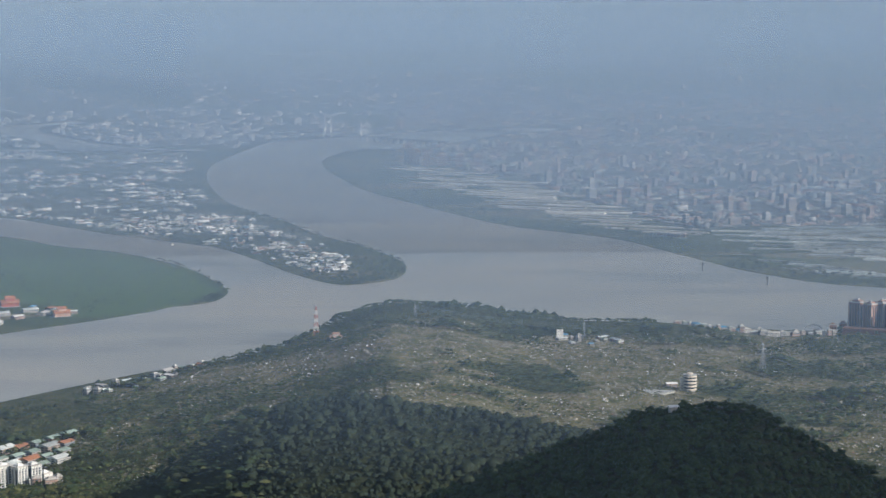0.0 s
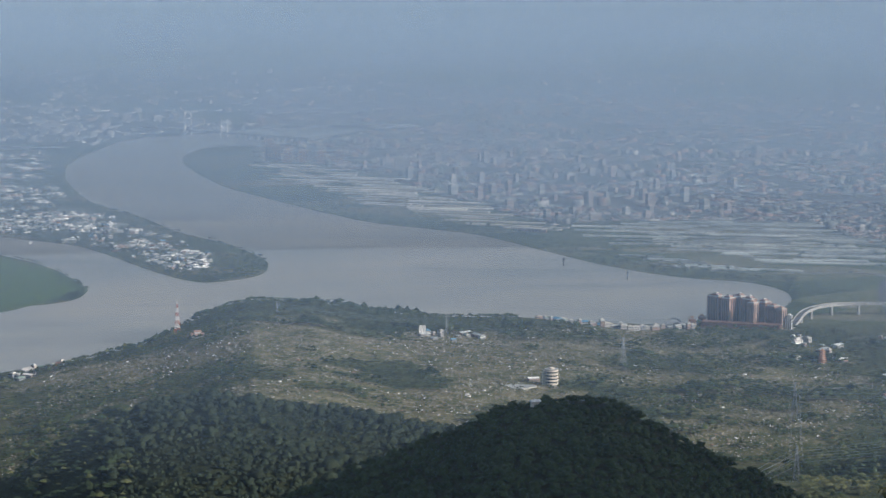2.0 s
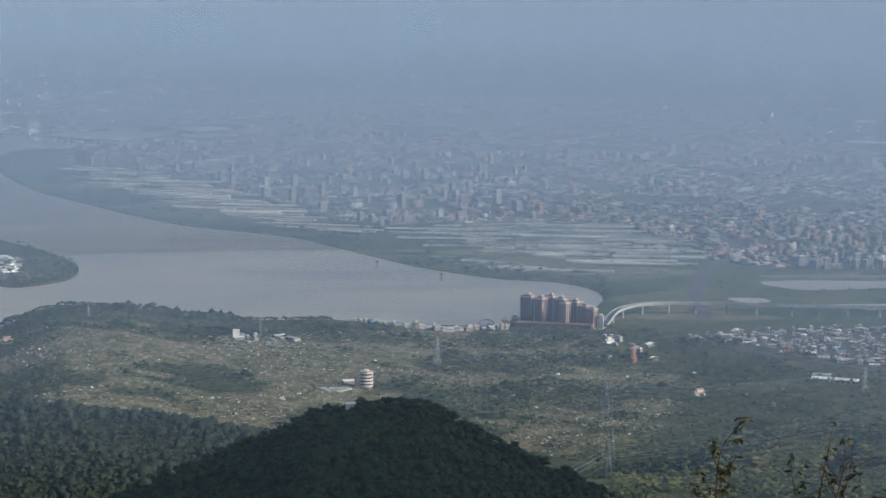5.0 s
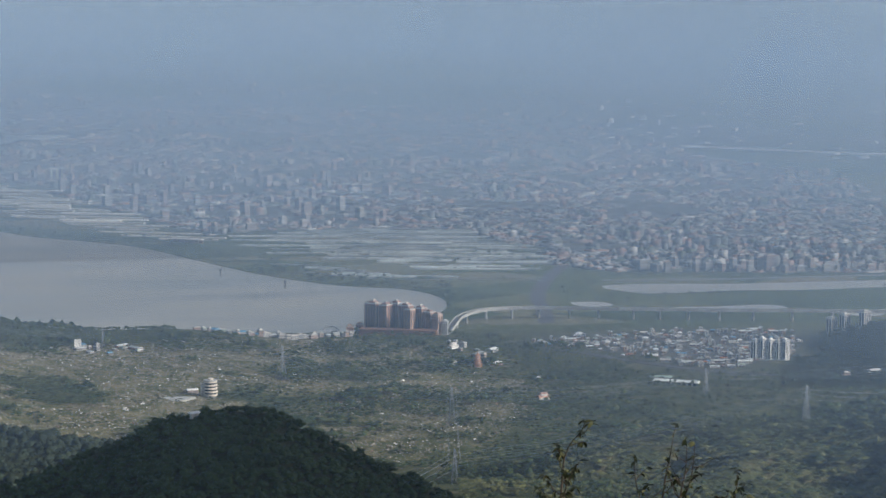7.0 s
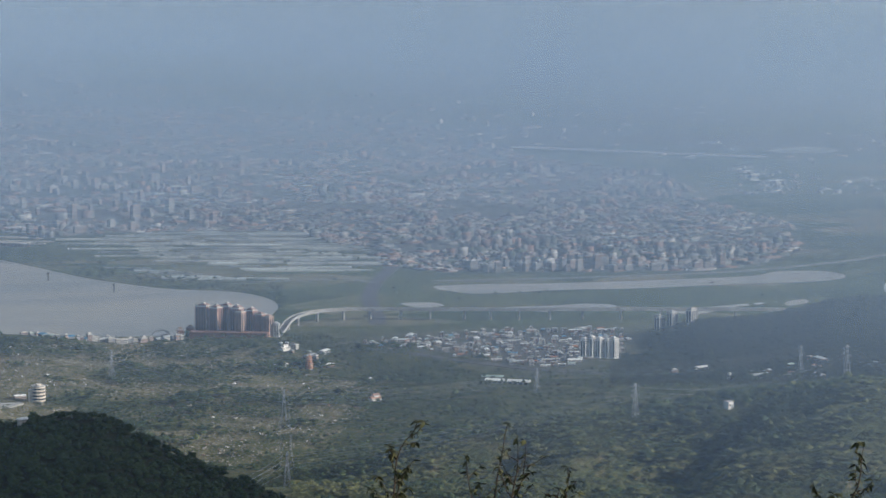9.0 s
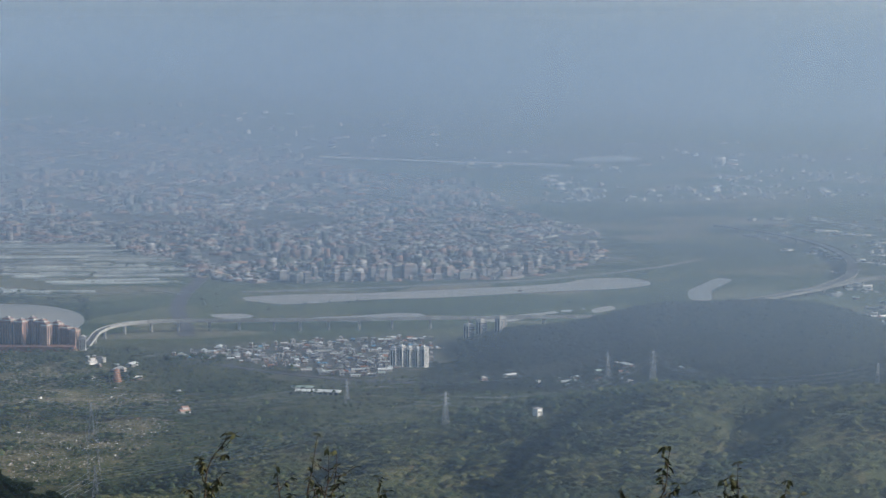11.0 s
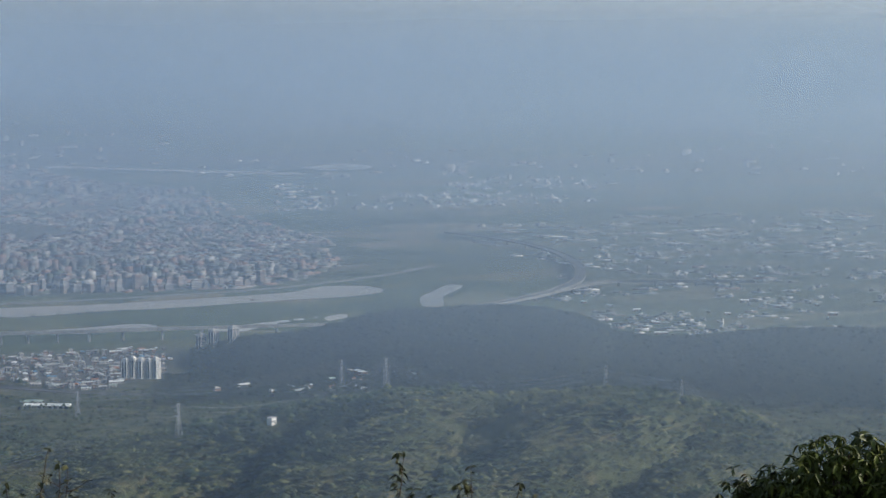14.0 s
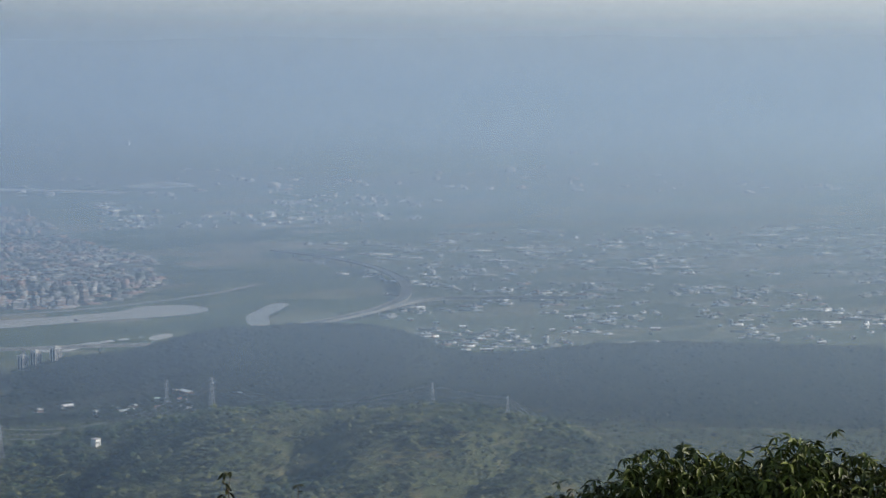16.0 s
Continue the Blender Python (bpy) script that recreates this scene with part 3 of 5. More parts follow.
gl.interpolation_type = "SMOOTHSTEP"
for q, v in zip((1, 2, 3, 4), (0.20, 0.86, 0.0, 0.97)):
    gl.inputs[q].default_value = v
links.new(tn.outputs[0], gl.inputs[0])
links.new(mixed(nodes, links, gl.outputs[0], rs.outputs[0], (0.46, 0.51, 0.54)), em.inputs["Color"])
links.new(em.outputs[0], nodes["Material Output"].inputs["Surface"])
bm = bmesh.new()
prev = None
seg = 180
rings = [[bm.verts.new((4840 * math.sin(2 * math.pi * s / seg), 4840 * math.cos(2 * math.pi * s / seg), z)) for s in range(seg)] for z in (-30, 160, 330, 480)]
for lo, hi in zip(rings, rings[1:]):
    for s in range(seg):
        bm.faces.new((lo[s], hi[s], hi[(s + 1) % seg], lo[(s + 1) % seg]))
me = bpy.data.meshes.new("backdrop")
bm.to_mesh(me)
bm.free()
me.materials.append(m)
me.shade_smooth()
tagged(new("backdrop", me), "pale blue-grey hazy sky over the horizon", "sky", kind="structure")


# a tinted sheet that imitates haze, its share growing with distance
def haze(z, inner, most, depth, colour, thicken):
    m = bpy.data.materials.new("haze_veil")
    m.use_nodes = True
    nodes, links = m.node_tree.nodes, m.node_tree.links
    nodes.remove(nodes["Principled BSDF"])
    g = nodes.new("ShaderNodeNewGeometry")
    flat = nodes.new("ShaderNodeVectorMath")
    flat.operation = "MULTIPLY"
    flat.inputs[1].default_value = (1, 1, 0)
    links.new(g.outputs["Position"], flat.inputs[0])
    ln = nodes.new("ShaderNodeVectorMath")
    ln.operation = "LENGTH"
    links.new(flat.outputs[0], ln.inputs[0])
    wave = nodes.new("ShaderNodeTexNoise")
    wave.inputs["Scale"].default_value, wave.inputs["Detail"].default_value = 1 / (depth * 1.2), 3
    links.new(g.outputs["Position"], wave.inputs["Vector"])
    sp = nodes.new("ShaderNodeSeparateXYZ")
    links.new(g.outputs["Position"], sp.inputs[0])
    turn = nodes.new("ShaderNodeMath")
    turn.operation = "ARCTAN2"
    links.new(sp.outputs[0], turn.inputs[0])
    links.new(sp.outputs[1], turn.inputs[1])
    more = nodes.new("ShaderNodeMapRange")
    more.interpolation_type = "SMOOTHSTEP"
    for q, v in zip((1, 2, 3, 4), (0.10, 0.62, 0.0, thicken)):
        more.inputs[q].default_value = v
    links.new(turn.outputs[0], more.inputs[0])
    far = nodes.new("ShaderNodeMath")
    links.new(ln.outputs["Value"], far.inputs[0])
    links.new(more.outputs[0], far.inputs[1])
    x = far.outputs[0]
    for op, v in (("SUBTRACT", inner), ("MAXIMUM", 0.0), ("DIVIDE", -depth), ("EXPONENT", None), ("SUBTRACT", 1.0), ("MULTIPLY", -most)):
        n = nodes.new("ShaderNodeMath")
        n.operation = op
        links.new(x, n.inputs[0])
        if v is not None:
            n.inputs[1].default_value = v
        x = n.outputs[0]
    w = nodes.new("ShaderNodeMapRange")
    w.inputs[1].default_value, w.inputs[2].default_value, w.inputs[3].default_value, w.inputs[4].default_value = 0.3, 0.7, 0.88, 1.08
    links.new(wave.outputs["Fac"], w.inputs[0])
    n = nodes.new("ShaderNodeMath")
    n.operation = "MULTIPLY"
    links.new(x, n.inputs[0])
    links.new(w.outputs[0], n.inputs[1])
    sz = nodes.new("ShaderNodeSeparateXYZ")
    links.new(g.outputs["Position"], sz.inputs[0])
    thin = nodes.new("ShaderNodeMapRange")
    thin.interpolation_type = "SMOOTHSTEP"
    for q, v in zip((1, 2, 3, 4), (90, 300, 1, 0)):
        thin.inputs[q].default_value = v
    links.new(sz.outputs[2], thin.inputs[0])
    n2 = nodes.new("ShaderNodeMath")
    n2.operation = "MULTIPLY"
    links.new(n.outputs[0], n2.inputs[0])
    links.new(thin.outputs[0], n2.inputs[1])
    n = n2
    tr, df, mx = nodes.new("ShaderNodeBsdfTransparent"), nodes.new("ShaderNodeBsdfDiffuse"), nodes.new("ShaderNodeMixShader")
    # sun-side glow put into the veil colour, brighter to the right
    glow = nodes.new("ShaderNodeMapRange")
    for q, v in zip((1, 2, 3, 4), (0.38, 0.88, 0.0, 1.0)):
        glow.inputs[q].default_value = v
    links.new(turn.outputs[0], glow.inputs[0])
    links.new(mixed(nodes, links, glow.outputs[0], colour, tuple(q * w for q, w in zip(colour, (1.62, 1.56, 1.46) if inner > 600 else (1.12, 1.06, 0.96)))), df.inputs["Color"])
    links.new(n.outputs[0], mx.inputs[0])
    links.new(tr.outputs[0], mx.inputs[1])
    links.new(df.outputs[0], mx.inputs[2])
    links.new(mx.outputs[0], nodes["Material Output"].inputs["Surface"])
    bm = bmesh.new()
    seg = 160
    rows = [[bm.verts.new((q * math.sin(2 * math.pi * s / seg), q * math.cos(2 * math.pi * s / seg), z + (300 + 0.3 * z - z) * max(0, (q - 2400) / 1900) ** 2)) for s in range(seg)]
            for q in [inner - thicken] + [q for q in (2400, 2700, 3000, 3300, 3600, 3900, 4100, 4300) if q > inner - thicken]]
    for lo, hi in zip(rows, rows[1:]):
        for s in range(seg):
            bm.faces.new((lo[s], lo[(s + 1) % seg], hi[(s + 1) % seg], hi[s])[::-1])
    bmesh.ops.recalc_face_normals(bm, faces=bm.faces)
    if next(iter(bm.faces)).normal.z < 0:
        bmesh.ops.reverse_faces(bm, faces=bm.faces)
    me = bpy.data.meshes.new("haze")
    bm.to_mesh(me)
    bm.free()
    me.materials.append(m)
    me.shade_smooth()
    ob = new("haze", me)
    ob.visible_shadow = False
    return tagged(ob, "translucent veil imitating blue-grey haze over the valley", "haze", kind="structure")


for layer in HAZE_SHEETS:
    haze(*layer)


# ---------------------------------------------------------------- woods
def crown_shapes(count, seed):
    """Rough crowns of some forty faces each: a lumpy dome with knobs and hollows."""
    out = []
    g = np.random.default_rng(seed)
    for _ in range(count):
        bm = bmesh.new()
        bmesh.ops.create_icosphere(bm, subdivisions=2, radius=1.0)
        bmesh.ops.delete(bm, geom=[v for v in bm.verts if v.co.z < -0.35], context="VERTS")
        shift = Vector(g.uniform(-50, 50, 3))
        for v in bm.verts:
            d = v.co.normalized()
            k = 0.72 + 0.55 * noise.noise(d * 1.7 + shift) + 0.30 * noise.noise(d * 4.1 + shift)
            v.co = Vector((d.x * k, d.y * k, d.z * k * 0.95))
        bm.verts.index_update()
        out.append((np.array([v.co[:] for v in bm.verts]), np.array([[v.index for v in f.verts] for f in bm.faces])))
        bm.free()
    return out


def simple_crowns(count, seed):
    out = []
    g = np.random.default_rng(seed)
    for _ in range(count):
        bm = bmesh.new()
        bmesh.ops.create_icosphere(bm, subdivisions=1, radius=1.0)
        bmesh.ops.delete(bm, geom=[v for v in bm.verts if v.co.z < -0.3], context="VERTS")
        bm.verts.index_update()
        for v in bm.verts:
            v.co *= g.uniform(0.62, 1.25)
        out.append((np.array([v.co[:] for v in bm.verts]), np.array([[v.index for v in f.verts] for f in bm.faces])))
        bm.free()
    return out


SHAPES = {True: crown_shapes(7, 3), False: simple_crowns(9, 5)}


def woods(name, x, y, size, material, label, detailed=False, flat=0.9):
    """Many crowns joined into one stretch of woodland."""
    z = ground_z(x, y)
    keep = z > -0.05
    x, y, z, size = x[keep], y[keep], z[keep], size[keep]
    verts, faces, base = [], [], 0
    pick = rng.integers(0, len(SHAPES[detailed]), len(x))
    turn, tall = rng.uniform(0, 6.28, len(x)), rng.uniform(0.8, 1.35, len(x)) * flat
    for q, (sv, sf) in enumerate(SHAPES[detailed]):
        ids = np.nonzero(pick == q)[0]
        if not len(ids):
            continue
        c, s = np.cos(turn[ids])[:, None], np.sin(turn[ids])[:, None]
        px = (sv[:, 0] * c - sv[:, 1] * s) * size[ids][:, None] + x[ids][:, None]
        py = (sv[:, 0] * s + sv[:, 1] * c) * size[ids][:, None] + y[ids][:, None]
        pz = sv[:, 2] * (size * tall)[ids][:, None] + (z + size * 0.55 * tall)[ids][:, None]
        verts.append(np.stack([px, py, pz], -1).reshape(-1, 3))
        faces.append((sf[None] + (base + np.arange(len(ids)) * len(sv))[:, None, None]).reshape(-1, 3))
        base += len(ids) * len(sv)
    ob = new(name, fast_mesh(name, np.concatenate(verts), np.concatenate(faces), material, True))
    return tagged(ob, label, "woodland", kind="stuff")


def scatter(n, az0, az1, r0, r1):
    """Places spread evenly over the ground of a sector."""
    a, r = rng.uniform(az0, az1, n), np.sqrt(rng.uniform(r0 * r0, r1 * r1, n))
    return r * np.sin(np.radians(a)), r * np.cos(np.radians(a))


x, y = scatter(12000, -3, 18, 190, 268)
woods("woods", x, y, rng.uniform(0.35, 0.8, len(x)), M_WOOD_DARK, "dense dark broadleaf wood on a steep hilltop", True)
# the spur's cast shadow is put into its foliage colour
x, y = scatter(24000, -13, 8, 400, 590)
keep = (relief(x, y) > 28 + 22 * fnoise(x, y, 60, 61)) & (polar(x, y)[0] > -6.5 + 2.4 * vnoise(x, y, 22, 63))
x, y = x[keep], y[keep]
woods("woods", x, y, rng.gamma(4, 0.16, len(x)) * (0.7 + 0.8 * vnoise(x, y, 14, 65)), M_FOREST_SHADED, "dense wood on the lower spur, darkened for cast shadow", True)
x, y = scatter(64000, -13, 20, 400, 1000)
az, r = polar(x, y)
open_slope = inside(x, y, Z_CEMETERY)
keep = fnoise(x, y, 38, 51) + 0.42 * (vnoise(x, y, 12, 71) - 0.5) < np.where(open_slope, np.interp(az, [-9, -5, -2, 4, 9, 16], [0.60, 0.56, 0.47, 0.48, 0.54, 0.58]) + 0.10 * step(860, 930, r), 0.64)
keep &= ~((az > 6.0) & (az < 11.0) & (r > 958)) & ~((az > 2.9) & (az < 5.4) & (r > 872) & (r < 912))
keep &= ~inside(x, y, Z_TOWN) & ((r > 560) | (az < -5)) & (np.hypot(x - at(5.9, 750).x, y - at(5.9, 750).y) > 13)
x, y, r, az = x[keep], y[keep], r[keep], az[keep]
firm = relief(x, y) > 0.8
x, y, az = x[firm], y[firm], az[firm]
size = rng.uniform(0.4, 1.35, len(x)) * (1 + 1.0 * step(0.55, 0.9, vnoise(x, y, 16, 75)))
pale = rng.random(len(x)) < np.interp(az, [-10, -4, 0, 20], [0.55, 0.40, 0.28, 0.35])
woods("woods", x[~pale], y[~pale], size[~pale], M_WOOD, "scattered dark green trees on the burial slopes")
woods("woods", x[pale], y[pale], size[pale] * 0.8, M_WOOD_OLIVE, "olive scrub between the graves on the slopes")
x, y = scatter(15000, -12, 17, 570, 970)
keep = inside(x, y, Z_CEMETERY) & (vnoise(x, y, 20, 77) > 0.35) & (relief(x, y) > 0.8)
x, y = x[keep], y[keep]
woods("woods", x, y, rng.uniform(0.25, 0.75, len(x)), M_WOOD, "low dark shrubs growing between the graves", flat=0.8)
x, y = scatter(96000, 14, 46, 430, 660)
d = fnoise(x, y, 32, 81) + 0.3 * (vnoise(x, y, 9, 83) - 0.5)
keep = (d < 0.74) & (np.hypot(x - at(26.42, 560).x, y - at(26.42, 560).y) > 4.5)
x, y, d = x[keep], y[keep], d[keep]
size = rng.gamma(5, 0.11, len(x)) * (0.7 + 0.7 * vnoise(x, y, 20, 85))
dark = rng.random(len(x)) < np.clip(1.1 - 1.8 * d, 0.06, 0.5)
woods("woods", x[dark], y[dark], size[dark] * 1.25, M_WOOD, "dark green trees filling the folds of the long ridge", flat=0.9)
woods("woods", x[~dark], y[~dark], size[~dark], M_WOOD_OLIVE, "olive green scrub and trees on the long ridge", flat=0.8)
x, y = scatter(9000, 16, 50, 640, 880)
keep = (fnoise(x, y, 50, 91) < 0.62) & ~inside(x, y, Z_TOWN)
x, y = x[keep], y[keep]
woods("woods", x, y, rng.uniform(0.7, 1.5, len(x)), M_WOOD, "green trees in the valley behind the ridge")
# cloud shade over this hill comes from the darkened foliage colour
x, y = scatter(18000, 23.4, 52, 860, 1060)
keep = (relief(x, y) > 3.0) & ~inside(x, y, Z_TOWN)
x, y = x[keep], y[keep]
woods("woods", x, y, rng.uniform(1.2, 2.3, len(x)), M_FOREST_SHADED, "forest on a low hill behind the ridge, darkened for cloud shade", flat=0.6)
# tree belts along the river banks
for bank, a0, a1 in ((MAIN_RIVER, -8, 13.9),):
    p = bank[rng.integers(0, len(bank), 16000)]
    x, y = p[:, 0] + rng.normal(0, 22, len(p)), p[:, 1] + rng.normal(0, 22, len(p))
    a, r = polar(x, y)
    keep = ~inside(x, y, bank) & ~inside(x, y, Z_ISLAND) & (a > a0) & (a < a1) & (r > 1100) & (r < 2300)
    x, y = x[keep], y[keep]
    woods("woods", x, y, rng.uniform(0.9, 2.0, len(x)), M_WOOD, "dark belt of trees along the river bank", flat=0.8)
x, y = scatter(16000, -14, 50, 1050, 2900)
keep = (fnoise(x, y, 120, 95) < 0.42)
for q in WATERS:
    keep &= ~inside(x, y, q)
x, y = x[keep], y[keep]
woods("woods", x, y, rng.uniform(0.9, 2.2, len(x)), M_WOOD, "trees scattered over the plain between the towns", flat=0.8)
x, y = scatter(1500, -14, -7, 3350, 3700)
woods("woods", x, y, rng.uniform(5, 9, len(x)), M_FOREST_SHADED, "dark wooded hill far across the plain")


# ---------------------------------------------------------------- built-up plain, far off
def blocks(name, x, y, w, d, h, turn, material, label, category="buildings", sink=1.0):
    """Many buildings with set-back roof rooms, joined."""
    z0 = ground_z(x, y) - sink
    n = len(x)
    unit = np.array([(-1, -1, 0), (1, -1, 0), (1, 1, 0), (-1, 1, 0), (-1, -1, 1), (1, -1, 1), (1, 1, 1), (-1, 1, 1)], float)
    quad = np.array([(4, 5, 6, 7), (0, 1, 5, 4), (1, 2, 6, 5), (2, 3, 7, 6), (3, 0, 4, 7)])
    verts, faces, base = [], [], 0
    c, s = np.cos(turn)[:, None], np.sin(turn)[:, None]
    sx, sy = rng.uniform(-0.4, 0.4, n), rng.uniform(-0.4, 0.4, n)
    for kx, ky, lo, hi, ox, oy in ((0.5, 0.5, 0, h + sink, 0 * w, 0 * w), (0.16, 0.2, h + sink - 0.1, h + sink + rng.uniform(0.5, 1.3, n), sx * w * 0.6, sy * d * 0.6)):
        lx = unit[:, 0] * (kx * w)[:, None] + ox[:, None]
        ly = unit[:, 1] * (ky * d)[:, None] + oy[:, None]
        lo = np.broadcast_to(lo, n)
        lz = z0[:, None] + lo[:, None] + unit[:, 2] * (hi - lo)[:, None]
        verts.append(np.stack([x[:, None] + lx * c - ly * s, y[:, None] + lx * s + ly * c, lz], -1).reshape(-1, 3))
        faces.append((quad[None] + (base + np.arange(n) * 8)[:, None, None]).reshape(-1, 4))
        base += 8 * n
    ob = new(name, fast_mesh(name, np.concatenate(verts), np.concatenate(faces), material))
    return tagged(ob, label, category, kind="stuff")


def seen_scatter(n, az0, az1, r0, r1):
    """Places spread evenly as seen from the lookout, so that the far city thins out over the ground."""
    a, q = rng.uniform(az0, az1, n), rng.uniform(1 / r1, 1 / r0, n)
    return np.sin(np.radians(a)) / q, np.cos(np.radians(a)) / q


def dry(x, y, margin=8.0):
    keep = np.ones(len(x), bool)
    for q in WATERS:
        keep &= ~inside(x, y, q)
        keep &= edge_distance(x, y, q) > margin
    return keep


x, y = seen_scatter(15000, -2, 30, 1240, 3700)
keep = inside(x, y, Z_CITY) & dry(x, y) & (fnoise(x, y, 70, 103) > 0.38)
x, y = x[keep], y[keep]
k = len(x)
far = np.clip(np.hypot(x, y) / 1500, 1, 2.0)
quarter = vnoise(x, y, 80, 101)
tall = rng.random(k) < 0.015 + 0.30 * step(0.60, 0.78, quarter)
turn = np.floor(vnoise(x, y, 120, 113) * 4) * 0.3 - 0.55 + rng.normal(0, 0.04, k)
blocks("city_blocks", x, y, np.where(tall, rng.uniform(3.5, 7.0, k), rng.uniform(4, 13, k)) * far, np.where(tall, rng.uniform(3, 4.5, k), rng.uniform(2.0, 5.0, k)) * far, np.where(tall, rng.uniform(3.0, 6.5, k), rng.uniform(0.4, 1.1, k)), turn,
    M_WALLS, "dense grey and brick-coloured city blocks fading into haze")
x, y = seen_scatter(2600, -1, 30, 1260, 3300)
keep = inside(x, y, Z_CITY) & dry(x, y) & (vnoise(x, y, 60, 111) > 0.42)
x, y = x[keep], y[keep]
k = len(x)
far = np.clip(np.hypot(x, y) / 1500, 1, 2.2)
blocks("market_halls", x, y, rng.uniform(5, 17, k) * far, rng.uniform(1.8, 4.0, k) * far, rng.uniform(1.3, 2.1, k), np.where(rng.random(k) < 0.8, -0.25, 1.3) + rng.normal(0, 0.12, k), M_WALLS, "long pale roofs of halls between the city blocks")
x, y = seen_scatter(8000, -14, 52, 2250, 4780)
keep = dry(x, y, 15) & (fnoise(x, y, 260, 41) > 0.42) & ~inside(x, y, Z_CITY) & (rng.random(len(x)) < np.interp(polar(x, y)[0], [0, 12, 22], [1.0, 0.35, 0.07]))
x, y = x[keep], y[keep]
k = len(x)
blocks("city_blocks", x, y, rng.uniform(4, 17, k), rng.uniform(4, 8, k), rng.uniform(1.2, 3, k) * np.where(rng.random(k) < 0.12, 2.6, 1), rng.normal(0, 0.35, k), M_FAR, "faint far city blocks in the haze")
x, y = seen_scatter(3600, -13.5, -2.6, 1230, 2330)
keep = inside(x, y, Z_PENINSULA) & dry(x, y) & (fnoise(x, y, 60, 105) > 0.40) & (vnoise(x, y, 26, 115) > 0.36) & (edge_distance(x, y, MAIN_RIVER) > 17)
x, y = x[keep][:560], y[keep][:560]
k = len(x)
blocks("workshops", x, y, rng.uniform(3, 15, k), rng.uniform(2, 4.5, k), rng.uniform(0.6, 1.5, k), np.where(rng.random(k) < 0.7, 0.25, 1.82) + rng.normal(0, 0.1, k), M_YARDS, "low pale workshops spread over the far peninsula")
x, y = seen_scatter(2700, 31.5, 52, 1080, 2300)
keep = inside(x, y, Z_WORKS) & dry(x, y) & (fnoise(x, y, 70, 95) > 0.42) & (vnoise(x, y, 16, 107) > 0.36)
x, y = x[keep], y[keep]
k = len(x)
far = np.clip(np.hypot(x, y) / 1200, 1, 2)
blocks("factory_sheds", x, y, rng.uniform(2.5, 8, k) * far * np.where(rng.random(k) < 0.22, 2.6, 1), rng.uniform(1.4, 3.2, k) * far, rng.uniform(0.5, 1.2, k), np.where(rng.random(k) < 0.8, -0.66, 0.9) + rng.normal(0, 0.08, k), M_SHEDS, "long low pale factory sheds spread over the plain")

x, y = seen_scatter(420, 26.5, 36, 1680, 2320)
keep = dry(x, y, 15) & ~inside(x, y, Z_CITY) & ~inside(x, y, Z_WORKS) & (fnoise(x, y, 150, 109) > 0.47)
x, y = x[keep], y[keep]
k = len(x)
blocks("workshops", x, y, rng.uniform(4, 13, k), rng.uniform(3, 6, k), rng.uniform(0.8, 2.0, k), rng.uniform(0, 1.5, k), M_SHEDS, "scattered low workshops beyond the floodway")


# ---------------------------------------------------------------- houses, sheds and blocks
def gable(bm, w, d, z0, z1, over=0.15):
    w, d = w / 2 + over, d / 2 + over
    v = [bm.verts.new(p) for p in ((-w, -d, z0), (w, -d, z0), (w, d, z0), (-w, d, z0), (-w, 0, z1), (w, 0, z1))]
    for f in ((0, 1, 5, 4), (2, 3, 4, 5), (1, 2, 5), (3, 0, 4), (3, 2, 1, 0)):
        bm.faces.new([v[i] for i in f])
    return bm


def mesh_from(name, bm, material):
    me = bpy.data.meshes.new(name)
    bm.to_mesh(me)
    bm.free()
    me.materials.append(material)
    return me


def shed_kit(w, d, h, roof, walls):
    return [("body", mesh_from("body", boxes((-w / 2, w / 2, -d / 2, d / 2, -1.2, h)), walls)), ("roof", mesh_from("roof", gable(bmesh.new(), w, d, h + 0.01, h + d * 0.16), roof))]


def house_kit(w, d, h, roof, walls, tank=True):
    t = 0.14
    rim = boxes((-w / 2 - t, w / 2 + t, -d / 2 - t, d / 2 + t, h, h + 0.16), (-w / 2, w / 2, -d / 2, -d / 2 + t, h + 0.16, h + 0.42), (-w / 2, w / 2, d / 2 - t, d / 2, h + 0.16, h + 0.42),
        (-w / 2, -w / 2 + t, -d / 2 + t, d / 2 - t, h + 0.16, h + 0.42), (w / 2 - t, w / 2, -d / 2 + t, d / 2 - t, h + 0.16, h + 0.42))
    kit = [("body", mesh_from("body", boxes((-w / 2, w / 2, -d / 2, d / 2, -1.2, h)), walls)), ("roof", mesh_from("roof", rim, roof))]
    bands = bmesh.new()
    storey = 0.8
    for q in range(1, max(1, int(h / storey))):
        box(bands, -w / 2 - 0.1, w / 2 + 0.1, -d / 2 - 0.1, d / 2 + 0.1, q * storey - 0.05, q * storey + 0.05)
    if len(bands.verts):
        kit.append(("balcony_band", mesh_from("balcony_band", bands, M_PALE)))
    else:
        bands.free()
    if tank:
        kit.append(("roof_room", mesh_from("roof_room", boxes((-w * 0.2, w * 0.15, -d * 0.2, d * 0.2, h + 0.15, h + 1.0), (w * 0.22, w * 0.4, -d * 0.1, d * 0.12, h + 0.15, h + 0.7)), M_PALE)))
    return kit


